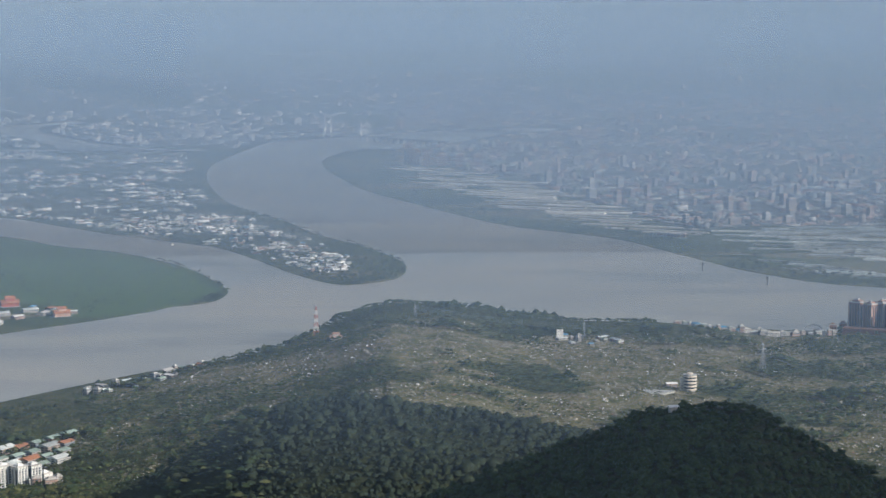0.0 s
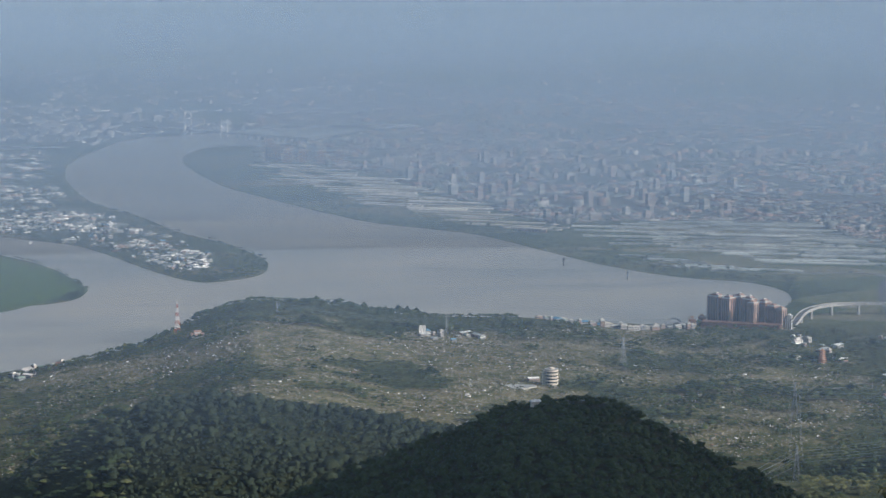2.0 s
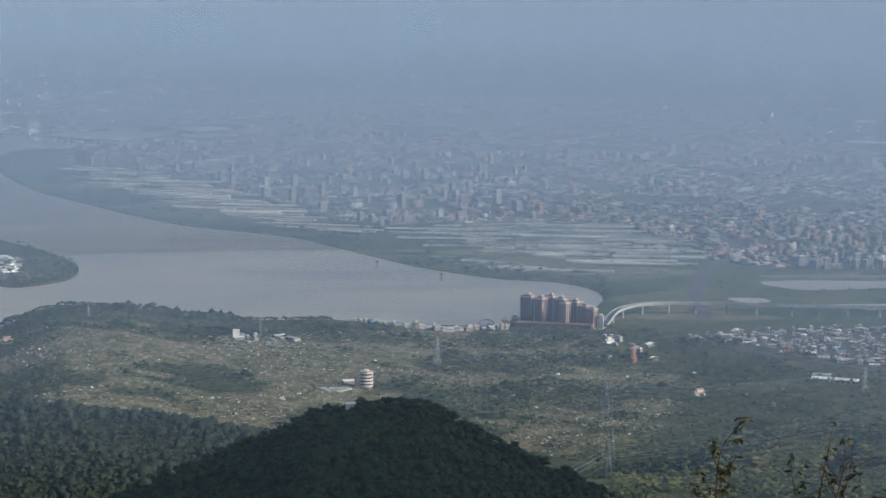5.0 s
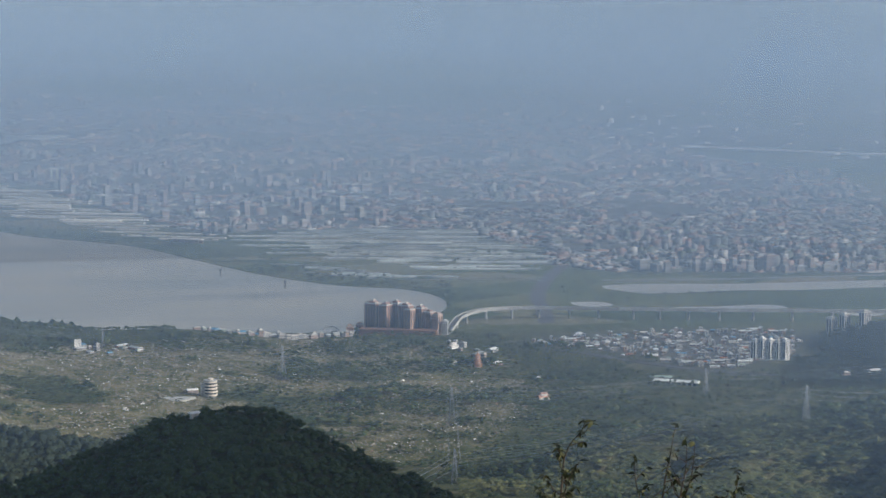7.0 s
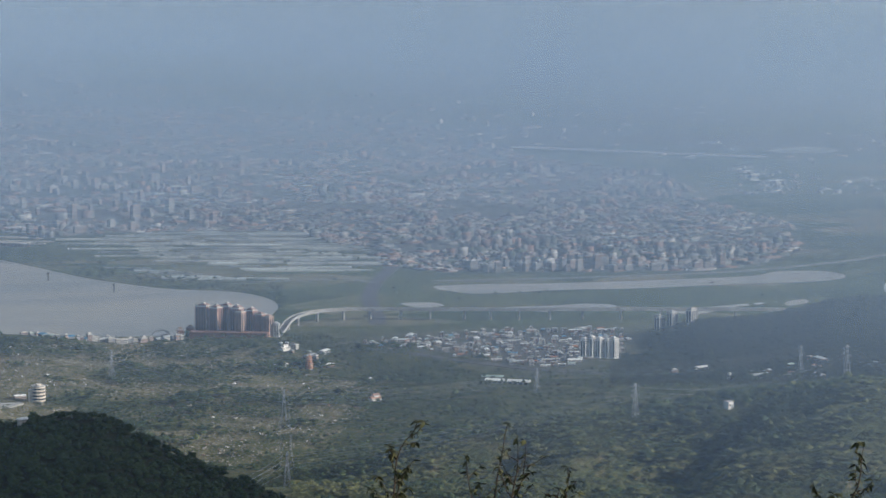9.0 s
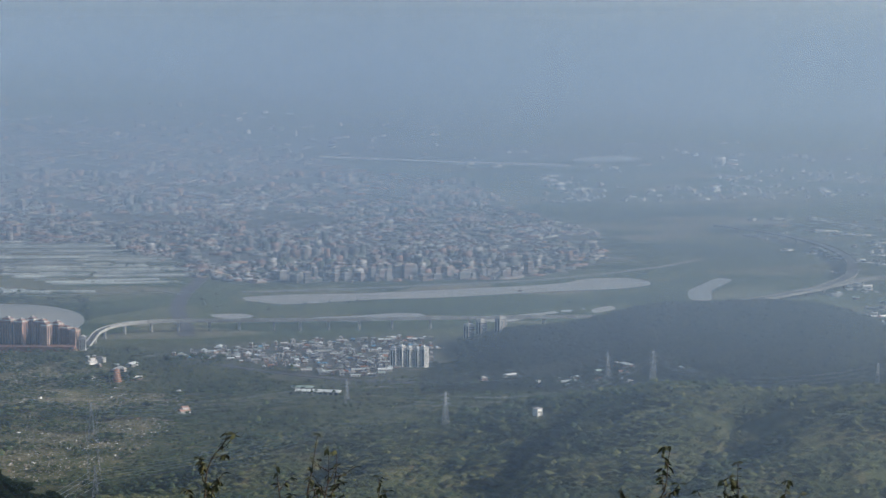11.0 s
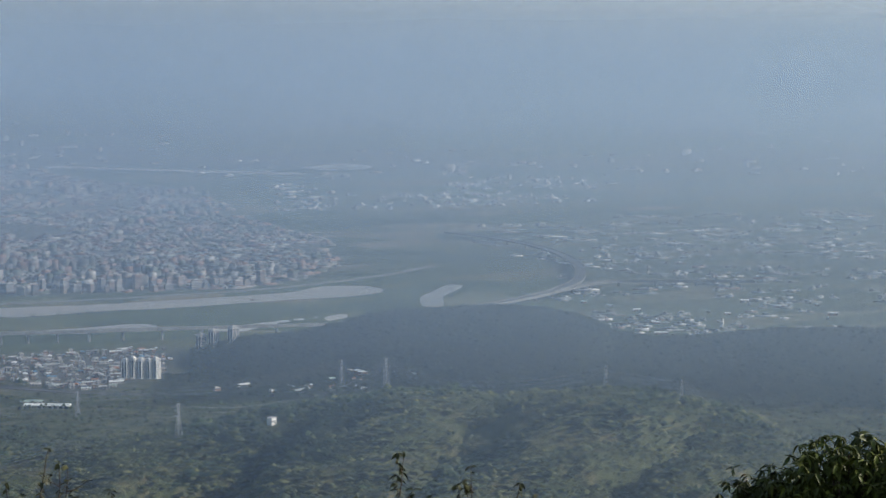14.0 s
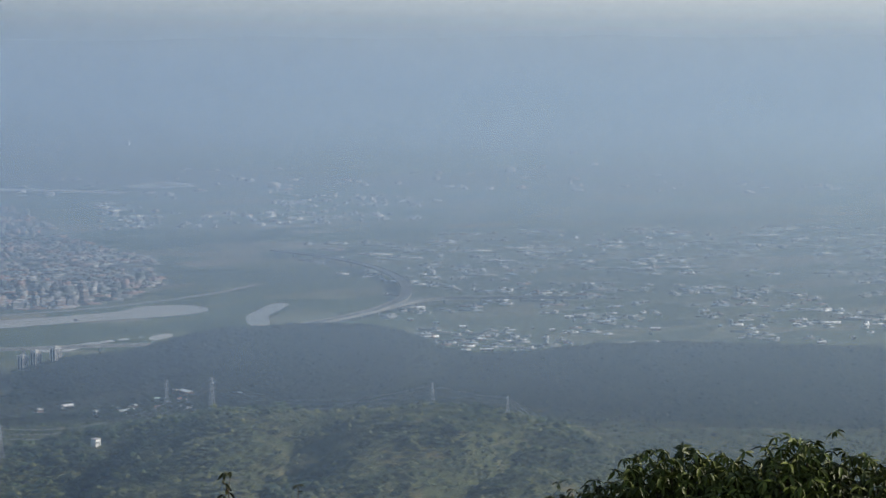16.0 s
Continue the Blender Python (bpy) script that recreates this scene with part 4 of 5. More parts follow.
KITS = {
    "shed": [shed_kit(w, d, h, roof, M_WALLS_OB) for w, d, h, roof in ((6, 4, 1.6, M_ROOF), (9, 5, 2.0, M_ROOF), (12, 5, 2.0, M_ROOF), (5, 3.5, 1.4, M_ROOF_GREEN), (7, 4.5, 1.8, M_WHITE), (4, 3, 1.3, M_ROOF), (6, 4, 1.5, M_ORANGE), (8, 5, 1.8, M_PALE), (5, 4, 1.7, M_BLUE))],
    "house": [house_kit(w, d, h, roof, M_WALLS_OB) for w, d, h, roof in ((2.6, 3.4, 2.4, M_CONCRETE), (3.2, 3.0, 3.1, M_PALE), (4.2, 3.2, 2.0, M_CONCRETE), (2.4, 2.6, 3.6, M_ROOF), (5.5, 3.2, 3.0, M_PALE), (3.0, 3.0, 1.6, M_ROOF_GREEN))],
    "block": [house_kit(w, d, h, roof, M_BLOCKS_OB) for w, d, h, roof in ((6, 4, 7, M_PALE), (8, 4.5, 9, M_CONCRETE), (6, 5, 11, M_BRICK_PALE), (11, 4, 6.5, M_CONCRETE), (7, 5, 12, M_BRICK_PALE))],
}
LABELS = {"shed": "low workshop with a pale sheet-metal gable roof", "house": "small flat-roofed concrete house with a roof room", "block": "tall weathered apartment block with a flat roof"}
NAMES = {"shed": "workshop", "house": "house", "block": "apartment_block"}


def place_kit(kind, place, rz, group, scale=1.0, which=None, label=""):
    kit = KITS[kind][int(rng.integers(len(KITS[kind]))) if which is None else which]
    ob = thing(NAMES[kind], place, rz, label or LABELS[kind], NAMES[kind].replace("_", " "), group, scale)
    for name, me in kit:
        child(name, me, ob)
    return ob


def settle(n, az0, az1, r0, r1, poly, group, mix, turn=0.4, gap=5.0, scale=1.0, clump=0.0):
    """Buildings spread over a quarter, none on top of another."""
    x, y = seen_scatter(n * 14, az0, az1, r0, r1)
    keep = dry(x, y, 5) & (fnoise(x, y, 55, 107) > clump)
    if poly is not None:
        keep &= inside(x, y, poly)
    x, y = x[keep], y[keep]
    z = ground_z(x, y)
    used = np.zeros((0, 2))
    kinds, shares = zip(*mix)
    for px, py, pz in zip(x, y, z):
        if len(used) >= n:
            break
        if len(used) and np.hypot(used[:, 0] - px, used[:, 1] - py).min() < gap:
            continue
        used = np.vstack([used, (px, py)])
        kind = kinds[int(rng.choice(len(kinds), p=shares))]
        angle = math.degrees(turn) + 90 * int(rng.integers(2)) + float(rng.normal(0, 6))
        place_kit(kind, (px, py, pz), angle, group, scale * float(rng.uniform(0.75, 1.25)))


settle(125, -12.5, -2.6, 1225, 1640, Z_PENINSULA, "workshops on the peninsula", (("shed", 0.85), ("house", 0.15)), 0.25, 4.2, 0.66, 0.42)
settle(330, 15.5, 24.6, 880, 1040, Z_TOWN, "houses of the small town", (("shed", 0.36), ("house", 0.64)), -0.3, 2.3, 0.52)
settle(36, 34, 50, 1060, 1230, Z_WORKS, "sheds of the factory district", (("shed", 0.9), ("house", 0.1)), -0.62, 8.0, 0.62)
settle(46, 6.6, 11.0, 975, 1002, None, "shore village houses", (("house", 0.7), ("shed", 0.3)), 0.2, 3.4, 0.75)
settle(26, -11, -6.6, 840, 915, zone((-10.6, 852), (-9.3, 876), (-6.8, 912), (-6.7, 890), (-9.0, 850), (-10.5, 835)), "shore village houses", (("house", 0.4), ("shed", 0.6)), 1.0, 4.5, 0.7)
settle(14, 13.3, 15.1, 875, 950, None, "hillside temple houses", (("house", 0.6), ("shed", 0.4)), 0.8, 3.5, 0.6)
settle(12, 3.2, 5.2, 885, 915, None, "hillside houses", (("shed", 0.7), ("house", 0.3)), 0.4, 4.0, 0.6)
settle(18, 24.6, 31, 860, 905, None, "houses behind the ridge", (("shed", 0.8), ("house", 0.2)), 0.2, 5.0, 0.6)
settle(16, -13.6, -10.8, 640, 680, None, "town at the foot of the hill", (("house", 1.0),), 0.5, 4.0, 0.8)
settle(70, 19, 28.2, 1252, 1300, Z_CITY, "apartment blocks along the floodway", (("block", 0.75), ("house", 0.25)), 0.15, 5.5, 0.6)
settle(90, -1.2, 12, 1440, 2120, Z_CITY, "apartment blocks at the city's edge", (("block", 0.8), ("house", 0.2)), 0.5, 12.0, 0.8)

for q in range(4):
    for w in range(7):
        p = at(-13.6 + 0.45 * w + 0.10 * q, 690 + 15 * q + 3 * w)
        place_kit("shed", (p.x, p.y, float(ground_z(p.x, p.y)[0])), 62, "town at the foot of the hill", 1.0 + 0.1 * ((q * 3 + w * 5) % 4), (3, 3, 0, 3, 6)[(q + 2 * w) % 5], "green-grey roofed workshop at the foot of the hill")
# ---------------------------------------------------------------- red-brown apartment towers by the shore
def tower(place, rz, w, d, h, wall, label, group, crown="arch", bays=4):
    t = thing("apartment_tower", place, rz, label, "apartment tower", group)
    part("body", boxes((-w / 2, w / 2, -d / 2, d / 2, -1.5, h)), wall, t)
    for side in (-1, 1):
        for q in range(bays):
            x = -w / 2 + w * (q + 0.5) / bays
            bw = w / bays * 0.30
            part("window_bay", boxes((x - bw, x + bw, side * d / 2 - 0.06, side * d / 2 + 0.06, 0.6, h - 0.7)), M_GLASS, t)
            slabs = bmesh.new()
            for s in range(1, int(h / 0.8)):
                box(slabs, x - bw - 0.08, x + bw + 0.08, side * d / 2 - 0.02, side * (d / 2 + 0.22), s * 0.8, s * 0.8 + 0.2)
            part("balcony_stack", slabs, wall, t)
        for q in range(2):
            y = -d / 2 + d * (q + 0.5) / 2
            part("window_bay", boxes((side * w / 2 - 0.06, side * w / 2 + 0.06, y - d * 0.12, y + d * 0.12, 0.6, h - 0.7)), M_GLASS, t)
    for q in range(bays + 1):
        x = -w / 2 + w * q / bays
        part("pilaster", boxes((x - 0.16, x + 0.16, -d / 2 - 0.28, -d / 2 + 0.02, -0.8, h + 0.2)), wall, t)
    part("cornice", boxes((-w / 2 - 0.3, w / 2 + 0.3, -d / 2 - 0.3, d / 2 + 0.3, h, h + 0.3)), M_PALE, t)
    top = bmesh.new()
    if crown == "arch":
        n = 9
        fr = [top.verts.new((w * 0.36 * math.cos(math.pi * i / n), -d * 0.36, h + 0.3 + 1.0 * math.sin(math.pi * i / n))) for i in range(n + 1)]
        bk = [top.verts.new((v.co.x, d * 0.36, v.co.z)) for v in fr]
        for i in range(n):
            top.faces.new((fr[i], fr[i + 1], bk[i + 1], bk[i]))
        top.faces.new(fr[::-1])
        top.faces.new(bk)
    else:
        box(top, -w * 0.32, w * 0.3, -d * 0.3, d * 0.32, h + 0.3, h + 0.8)
        box(top, -w * 0.18, w * 0.1, -d * 0.15, d * 0.12, h + 0.8, h + 1.1)
    part("roof_crown", top, wall, t)
    if crown == "arch":
        part("lift_house", boxes((-w * 0.16, w * 0.12, -d * 0.14, d * 0.2, h + 1.1, h + 1.9)), M_PALE, t)
        for side in (-1, 1):
            part("corner_turret", boxes((side * w * 0.44 - 0.35, side * w * 0.44 + 0.35, -d * 0.46, -d * 0.2, h + 0.3, h + 1.0)), M_PALE, t)
            part("corner_bay", boxes((side * w / 2 - 0.25, side * w / 2 + 0.25, -d / 2 - 0.4, -d / 2 + 0.9, -1.5, h - 1.2)), M_BRICK_PALE, t)
    return t


def spot(az, r, lift=0.0):
    p = at(az, r)
    return (p.x, p.y, float(ground_z(p.x, p.y)[0]) + lift)


for az, r, w, d, h, crown, wall in ((11.58, 1000, 6.2, 5.0, 15.2, "arch", M_BRICK), (11.93, 994, 4.6, 5.0, 14.2, "arch", M_BRICK), (12.24, 1000, 4.6, 5.0, 14.6, "arch", M_BRICK), (12.52, 996, 5.0, 5.0, 13.4, "arch", M_BRICK),
        (12.62, 986, 3.4, 4.0, 12.2, "box", M_BRICK_PALE), (12.92, 992, 4.6, 5.0, 12.2, "arch", M_BRICK), (13.18, 988, 3.8, 4.4, 10.6, "box", M_BRICK), (13.4, 985, 3.4, 4.0, 9.8, "box", M_BRICK_PALE)):
    tower(spot(az, r), -az - 34, w, d, h, wall, "red-brown tiled apartment tower with pale balconies", "riverside apartment towers", crown)
tower(spot(13.62, 985), -25, 2.6, 3.2, 6.4, M_WHITE, "white narrow apartment tower beside the brown ones", "riverside apartment towers", "box", 3)
for az, r, w, h in ((10.92, 996, 3.2, 4.6), (11.2, 998, 3.6, 5.2)):
    tower(spot(az, r), -az, w, 3.6, h, M_BRICK_PALE, "pinkish mid-rise apartment house near the shore", "riverside apartment towers", "box", 3)
p = thing("podium", spot(12.3, 985), -24, "red-brown tiled podium under the apartment towers", "podium")
part("hall", boxes((-19, 19, -3, 3, -1.5, 2.4)), M_BRICK, p)
part("parapet", boxes((-19.2, 19.2, -3.2, 3.2, 2.4, 2.7)), M_BRICK, p)

# white blocks in the town at the foot of the hill
for az, r, w, h in ((-12.45, 652, 4.6, 7.5), (-12.0, 650, 3.6, 6.8), (-11.62, 656, 3.8, 7.2), (-11.3, 664, 3.2, 4.0)):
    tower(spot(az, r), -az + 40, w, 3.4, h, M_WHITE, "white balconied apartment block at the foot of the hill", "white blocks at the hill foot", "box", 3)
# white tower pairs of the small town
for az, w, h in ((22.36, 2.6, 8.6), (22.56, 2.8, 9.4), (22.77, 2.6, 9.0), (22.99, 2.2, 8.6), (23.18, 2.4, 9.2)):
    tower(spot(az, 925), -az + 44, w, 3.2, h, M_WHITE, "white apartment tower with window strips", "white apartment towers", "box", 3)
for az, w, h in ((24.45, 3.4, 7.4), (24.8, 3.4, 8.2), (25.35, 4.0, 7.8)):
    tower(spot(az, 1004), -az + 40, w, 4, h, M_PALE, "pale grey apartment block by the wooded hill", "grey apartment blocks", "box", 3)
# slab blocks at the bend of the river
for az, r, w, h in ((-0.95, 2090, 9, 22), (-0.75, 2080, 6, 17), (-0.45, 2075, 8, 13), (0.0, 2080, 9, 12), (0.5, 2060, 8, 13), (1.0, 2040, 8, 14), (2.75, 1985, 16, 11), (4.4, 1850, 7, 12)):
    tower(spot(az, r), -az, w, 6, h, M_PALE if az > 2 else M_BRICK_PALE, "tall apartment slab rising from the far city", "far apartment slabs", "box", 3)

# ---------------------------------------------------------------- round burial hall and pagoda
p = thing("burial_hall", spot(6.97, 764), 0, "round cream multi-storey burial hall with dark window bands", "burial hall")
for q in range(5):
    z = q * 1.25
    part("storey", prism(bmesh.new(), ring(2.25, 16), z - (1.0 if q == 0 else 0), z + 0.6), M_GLASS if q else M_CONCRETE, p)
    part("balcony_ring", prism(bmesh.new(), ring(2.6, 16), z + 0.6, z + 1.25), M_CREAM, p)
part("roof", prism(bmesh.new(), ring(2.75, 16), 6.25, 6.5), M_CONCRETE, p)
part("roof_room", prism(bmesh.new(), ring(1.1, 12), 6.5, 7.1), M_CREAM, p)
part("stair_tower", boxes((-3.7, -2.2, -1.0, 1.0, -1, 5.2)), M_CONCRETE, p)
place_kit("shed", spot(6.45, 772), 10, "hillside houses", 0.6, 4)

p = thing("pagoda", spot(14.54, 885), 0, "slender orange-roofed tiered pagoda", "pagoda")
for q in range(6):
    r0 = 1.6 - q * 0.16
    part("storey", prism(bmesh.new(), ring(r0, 8), q * 0.95 - (1.0 if q == 0 else 0), q * 0.95 + 0.7), M_PALE, p)
    bm = bmesh.new()
    bmesh.ops.create_cone(bm, segments=8, radius1=r0 + 0.7, radius2=r0 * 0.75, depth=0.4, cap_ends=True, matrix=Matrix.Translation((0, 0, q * 0.95 + 0.85)))
    part("roof_tier", bm, M_ORANGE, p)
bm = bmesh.new()
bmesh.ops.create_cone(bm, segments=8, radius1=0.35, radius2=0.03, depth=1.4, cap_ends=True, matrix=Matrix.Translation((0, 0, 6.4)))
part("finial", bm, M_ORANGE, p)


def temple(place, rz, s, label, body=M_RED, tiles=M_ORANGE):
    t = thing("temple", place, rz, label, "temple", "", s)
    part("hall", boxes((-5, 5, -3, 3, -1, 2.4)), body, t)
    bm = gable(bmesh.new(), 10, 6, 2.4, 4.4, 0.6)
    part("roof", bm, tiles, t)
    part("upper_hall", boxes((-2.6, 2.6, -1.6, 1.6, 3.4, 5.2)), body, t)
    part("upper_roof", gable(bmesh.new(), 5.2, 3.2, 5.2, 6.6, 0.6), tiles, t)
    part("plinth", boxes((-6, 6, -4, 4, -1.2, 0.25)), M_CONCRETE, t)


temple(spot(-12.1, 1125), 20, 0.9, "orange-roofed temple hall on the marsh bank")
temple(spot(-10.7, 1082), 25, 0.8, "low red temple hall beside the marsh", M_BRICK_PALE)
for az, r, w in ((-11.55, 1100, 1), (-11.2, 1088, 7), (-12.4, 1090, 2), (-11.9, 1078, 4), (-11.5, 1112, 8), (-10.4, 1090, 0), (-12.5, 1060, 7), (-11.0, 1106, 6)):
    place_kit("shed", spot(az, r), 15 + 8 * w, "sheds by the marsh temple", 0.9, w)
temple(spot(16.42, 792), 10, 0.45, "small pink-roofed shrine on the slope", M_WHITE, M_BRICK_PALE)
temple(spot(-3.05, 868), 0, 0.5, "small tan hall on the burial slope", M_PALE, M_BRICK_PALE)
temple(spot(13.85, 935), 30, 0.45, "small white temple hall on the hillside", M_WHITE, M_PALE)

# white sign wall, lone white house, hut on the hilltop
p = thing("sign_wall", spot(3.30, 903), -3, "blank white upright sign wall among trees", "sign")
part("panel", boxes((-1.5, 1.5, -0.2, 0.2, 0.6, 4.4)), M_WHITE, p)
for x in (-1.1, 1.1):
    part("post", boxes((x - 0.12, x + 0.12, 0.2, 0.42, -1, 4.2)), M_STEEL, p)
p = thing("house", spot(26.42, 560, 0.2), 22, "small white flat-roofed house standing alone on the ridge", "house")
part("body", boxes((-1.0, 1.0, -0.9, 0.9, -1.0, 1.7)), M_WHITE, p)
part("roof", boxes((-1.12, 1.12, -1.02, 1.02, 1.7, 1.82)), M_PALE, p)
part("door", boxes((0.25, 0.65, -0.95, -0.88, 0.0, 1.0)), M_GLASS, p)
part("window", boxes((-0.7, -0.2, -0.95, -0.88, 0.5, 1.1)), M_GLASS, p)
p = thing("hut", spot(6.50, 247.5, 0.55), 20, "small white shelter on the wooded hilltop", "hut", "", 0.7)
part("roof", gable(bmesh.new(), 1.6, 1.0, 0.75, 1.05), M_WHITE, p)
part("wall", boxes((-0.7, 0.7, -0.4, 0.4, -1.0, 0.75)), M_PALE, p)
for az, r, l, d, h, rz, roof in ((20.18, 836, 18.5, 4.2, 1.2, -33, M_ROOF), (19.75, 858, 9.0, 3.0, 1.0, -28, M_ROOF_GREEN)):
    p = thing("depot_shed", spot(az, r), rz, "long low depot shed with a pale ribbed roof", "shed", "depot sheds")
    part("body", boxes((-l / 2, l / 2, -d / 2, d / 2, -1.4, h)), M_CONCRETE, p)
    part("roof", gable(bmesh.new(), l, d, h + 0.01, h + 0.7, 0.25), roof, p)
    for q in np.arange(-l / 2 + 1.2, l / 2 - 0.8, 2.2):
        part("bay_door", boxes((q, q + 1.3, -d / 2 - 0.05, -d / 2 + 0.05, -0.2, h - 0.25)), M_GLASS, p)
for az, r in ((9.35, 838), (13.9, 715), (5.0, 900), (16.2, 860)):
    place_kit("shed", spot(az, r), 20, "lone sheds", 0.42, 4, "small white shed among the scrub")
p = at(5.9, 750)
bm = prism(bmesh.new(), [(8 * math.cos(a) * (1 + 0.2 * math.sin(3 * a)), 4.5 * math.sin(a)) for a in np.arange(0, 6.28, 0.35)], -0.6, 0.0)
ob = tagged(new("water", mesh_from("water", bm, M_WATER)), "small grey pond beside the burial hall", "water", kind="structure")
ob.location = (p.x, p.y, float(ground_z(p.x, p.y)[0]) + 0.2)

# ---------------------------------------------------------------- cable-stayed bridge with two portal pylons
a, c = at(-4.4, 2606), at(0.2, 2350)
along = (c - a).normalized()
rz = math.degrees(math.atan2(along.y, along.x))
p = thing("bridge", a, rz, "grey cable-stayed river bridge with two portal pylons", "bridge")
length = (c - a).length
part("deck", boxes((0, length, -3.6, 3.6, 4.6, 5.6)), M_CONCRETE, p)
for y in (-3.75, 3.75):
    part("parapet", boxes((0, length, y - 0.15, y + 0.15, 5.2, 6.4)), M_PALE, p)
for az, r, top in ((-3.21, 2555, 27), (-2.21, 2502, 24)):
    eye_way = at(az, 1.0)
    u = (eye_way.x * a.y - eye_way.y * a.x) / (eye_way.y * along.x - eye_way.x * along.y)
    for y in (-4.6, 4.6):
        part("pylon_leg", boxes((u - 0.8, u + 0.8, y - 0.8, y + 0.8, -2, top)), M_WHITE, p)
    for z in (11, top * 0.72):
        part("crossbeam", boxes((u - 0.9, u + 0.9, -3.8, 3.8, z, z + 1.6)), M_WHITE, p)
    for side in (-1, 1):
        for q in range(5):
            for y in (-4.4, 4.4):
                part("stay", bar(bmesh.new(), (u, y, top - 2 - q * 1.4), (u + side * (28 - q * 4.5), y, 5.6), 0.22), M_STEEL, p)
for u in np.arange(length * 0.58, length, 12):
    part("pier", boxes((u - 0.8, u + 0.8, -2.6, 2.6, -2, 4.6)), M_CONCRETE, p)


# ---------------------------------------------------------------- viaducts and roads
def spline(points, n=8):
    p = np.array([at(*q) for q in points])
    p = np.vstack([2 * p[0] - p[1], p, 2 * p[-1] - p[-2]])
    out = []
    for i in range(1, len(p) - 2):
        for t in np.arange(n) / n:
            a, b, c, d = p[i - 1:i + 3]
            out.append(0.5 * (2 * b + (c - a) * t + (2 * a - 5 * b + 4 * c - d) * t * t + (3 * b - a - 3 * c + d) * t ** 3))
    return np.array(out + [p[-2]])


def ribbon(path, w, z0, z1, shift=0.0):
    """A solid strip that follows a path; heights are added to the path's own."""
    bm = bmesh.new()
    d = np.gradient(path[:, :2], axis=0)
    d /= np.linalg.norm(d, axis=1)[:, None]
    side = np.stack([-d[:, 1], d[:, 0]], 1)
    rows = []
    for q, s in zip(path, side):
        rows.append([bm.verts.new((q[0] + s[0] * (shift + k * w / 2), q[1] + s[1] * (shift + k * w / 2), q[2] + z)) for k, z in ((-1, z0), (1, z0), (1, z1), (-1, z1))])
    for r0, r1 in zip(rows, rows[1:]):
        for k in range(4):
            bm.faces.new((r0[k], r0[(k + 1) % 4], r1[(k + 1) % 4], r1[k]))
    bm.faces.new(rows[0][::-1])
    bm.faces.new(rows[-1])
    bmesh.ops.recalc_face_normals(bm, faces=bm.faces)
    return bm


def viaduct(points, w, label, every=14.0, stone=M_CONCRETE):
    path = spline(points)
    v = thing("viaduct", (0, 0, 0), 0, label, "viaduct")
    part("deck", ribbon(path, w, -0.9, 0.0), stone, v)
    part("carriageway", ribbon(path, w - 0.8, 0.002, 0.05), M_ASPHALT, v)
    for s in (-1, 1):
        part("parapet", ribbon(path, 0.24, -0.1, 0.5, s * (w / 2 - 0.1)), stone, v)
    run = 0.0
    for q, nxt in zip(path, path[1:]):
        step_ = np.linalg.norm(nxt - q)
        run += step_
        if run > every:
            run = 0.0
            g = float(ground_z(q[0], q[1])[0])
            if q[2] - g > 1.5:
                part("pier", prism(bmesh.new(), [(q[0] + x, q[1] + y) for x, y in ring(0.75, 10)], min(g, 0) - 1.0, q[2] - 0.9), stone, v)
                part("pier_cap", prism(bmesh.new(), [(q[0] + x, q[1] + y) for x, y in ring(1.3, 10)], q[2] - 1.3, q[2] - 0.85), stone, v)
    return v


viaduct([(13.55, 985, 2.0), (13.75, 1004, 3.2), (14.05, 1034, 5.0), (14.6, 1052, 5.6), (15.4, 1060, 5.8), (16.46, 1062, 5.8), (18.6, 1060, 5.8), (21.8, 1062, 5.8), (25.9, 1072, 5.6), (28.0, 1080, 5.2)], 3.4, "pale concrete expressway viaduct curving over the floodway")
viaduct([(31.8, 1160, 3.0), (32.73, 1182, 3.0), (33.68, 1211, 3.2), (34.46, 1243, 3.6), (35.1, 1300, 4.0), (35.0, 1390, 4.0), (34.2, 1475, 4.0), (32.9, 1551, 3.6), (31.4, 1610, 3.0)], 7.0, "wide pale motorway curving across the plain", 22, M_DYKE)
viaduct([(33.9, 1216, 3.0), (34.8, 1252, 3.4), (35.87, 1290, 3.4), (37.5, 1300, 3.2), (40, 1310, 3.0)], 4.5, "pale motorway ramp leading to the factory district", 22, M_DYKE)


def road(points, w, label, material=M_ASPHALT):
    path = spline(points, 12)
    path[:, 2] = ground_z(path[:, 0], path[:, 1]) + 0.12
    r_ = thing("road", (0, 0, 0), 0, label, "road")
    part("surface", ribbon(path, w, -0.6, 0.0), material, r_)
    for s in (-1, 1):
        part("kerb", ribbon(path, 0.3, -0.6, 0.05, s * (w / 2 + 0.15)), material, r_)
    tagged(r_, kind="structure")


road([(16.5, 1045), (16.42, 1085), (16.25, 1140), (16.4, 1200), (16.9, 1280), (17.4, 1350)], 8, "wide grey road through the floodway grass")
road([(15.6, 955), (17.5, 935), (19.5, 905), (21.5, 880), (23.5, 875), (26, 885)], 4, "grey main road past the small town")
road([(9.5, 1262), (11.0, 1228), (13.0, 1215), (15.5, 1225), (16.3, 1210)], 3, "narrow dyke road along the river", M_DYKE)
road([(18.0, 1215), (20, 1222), (23, 1240), (26.5, 1275), (29.5, 1340), (31, 1400)], 5, "dyke road between floodway and city", M_DYKE)

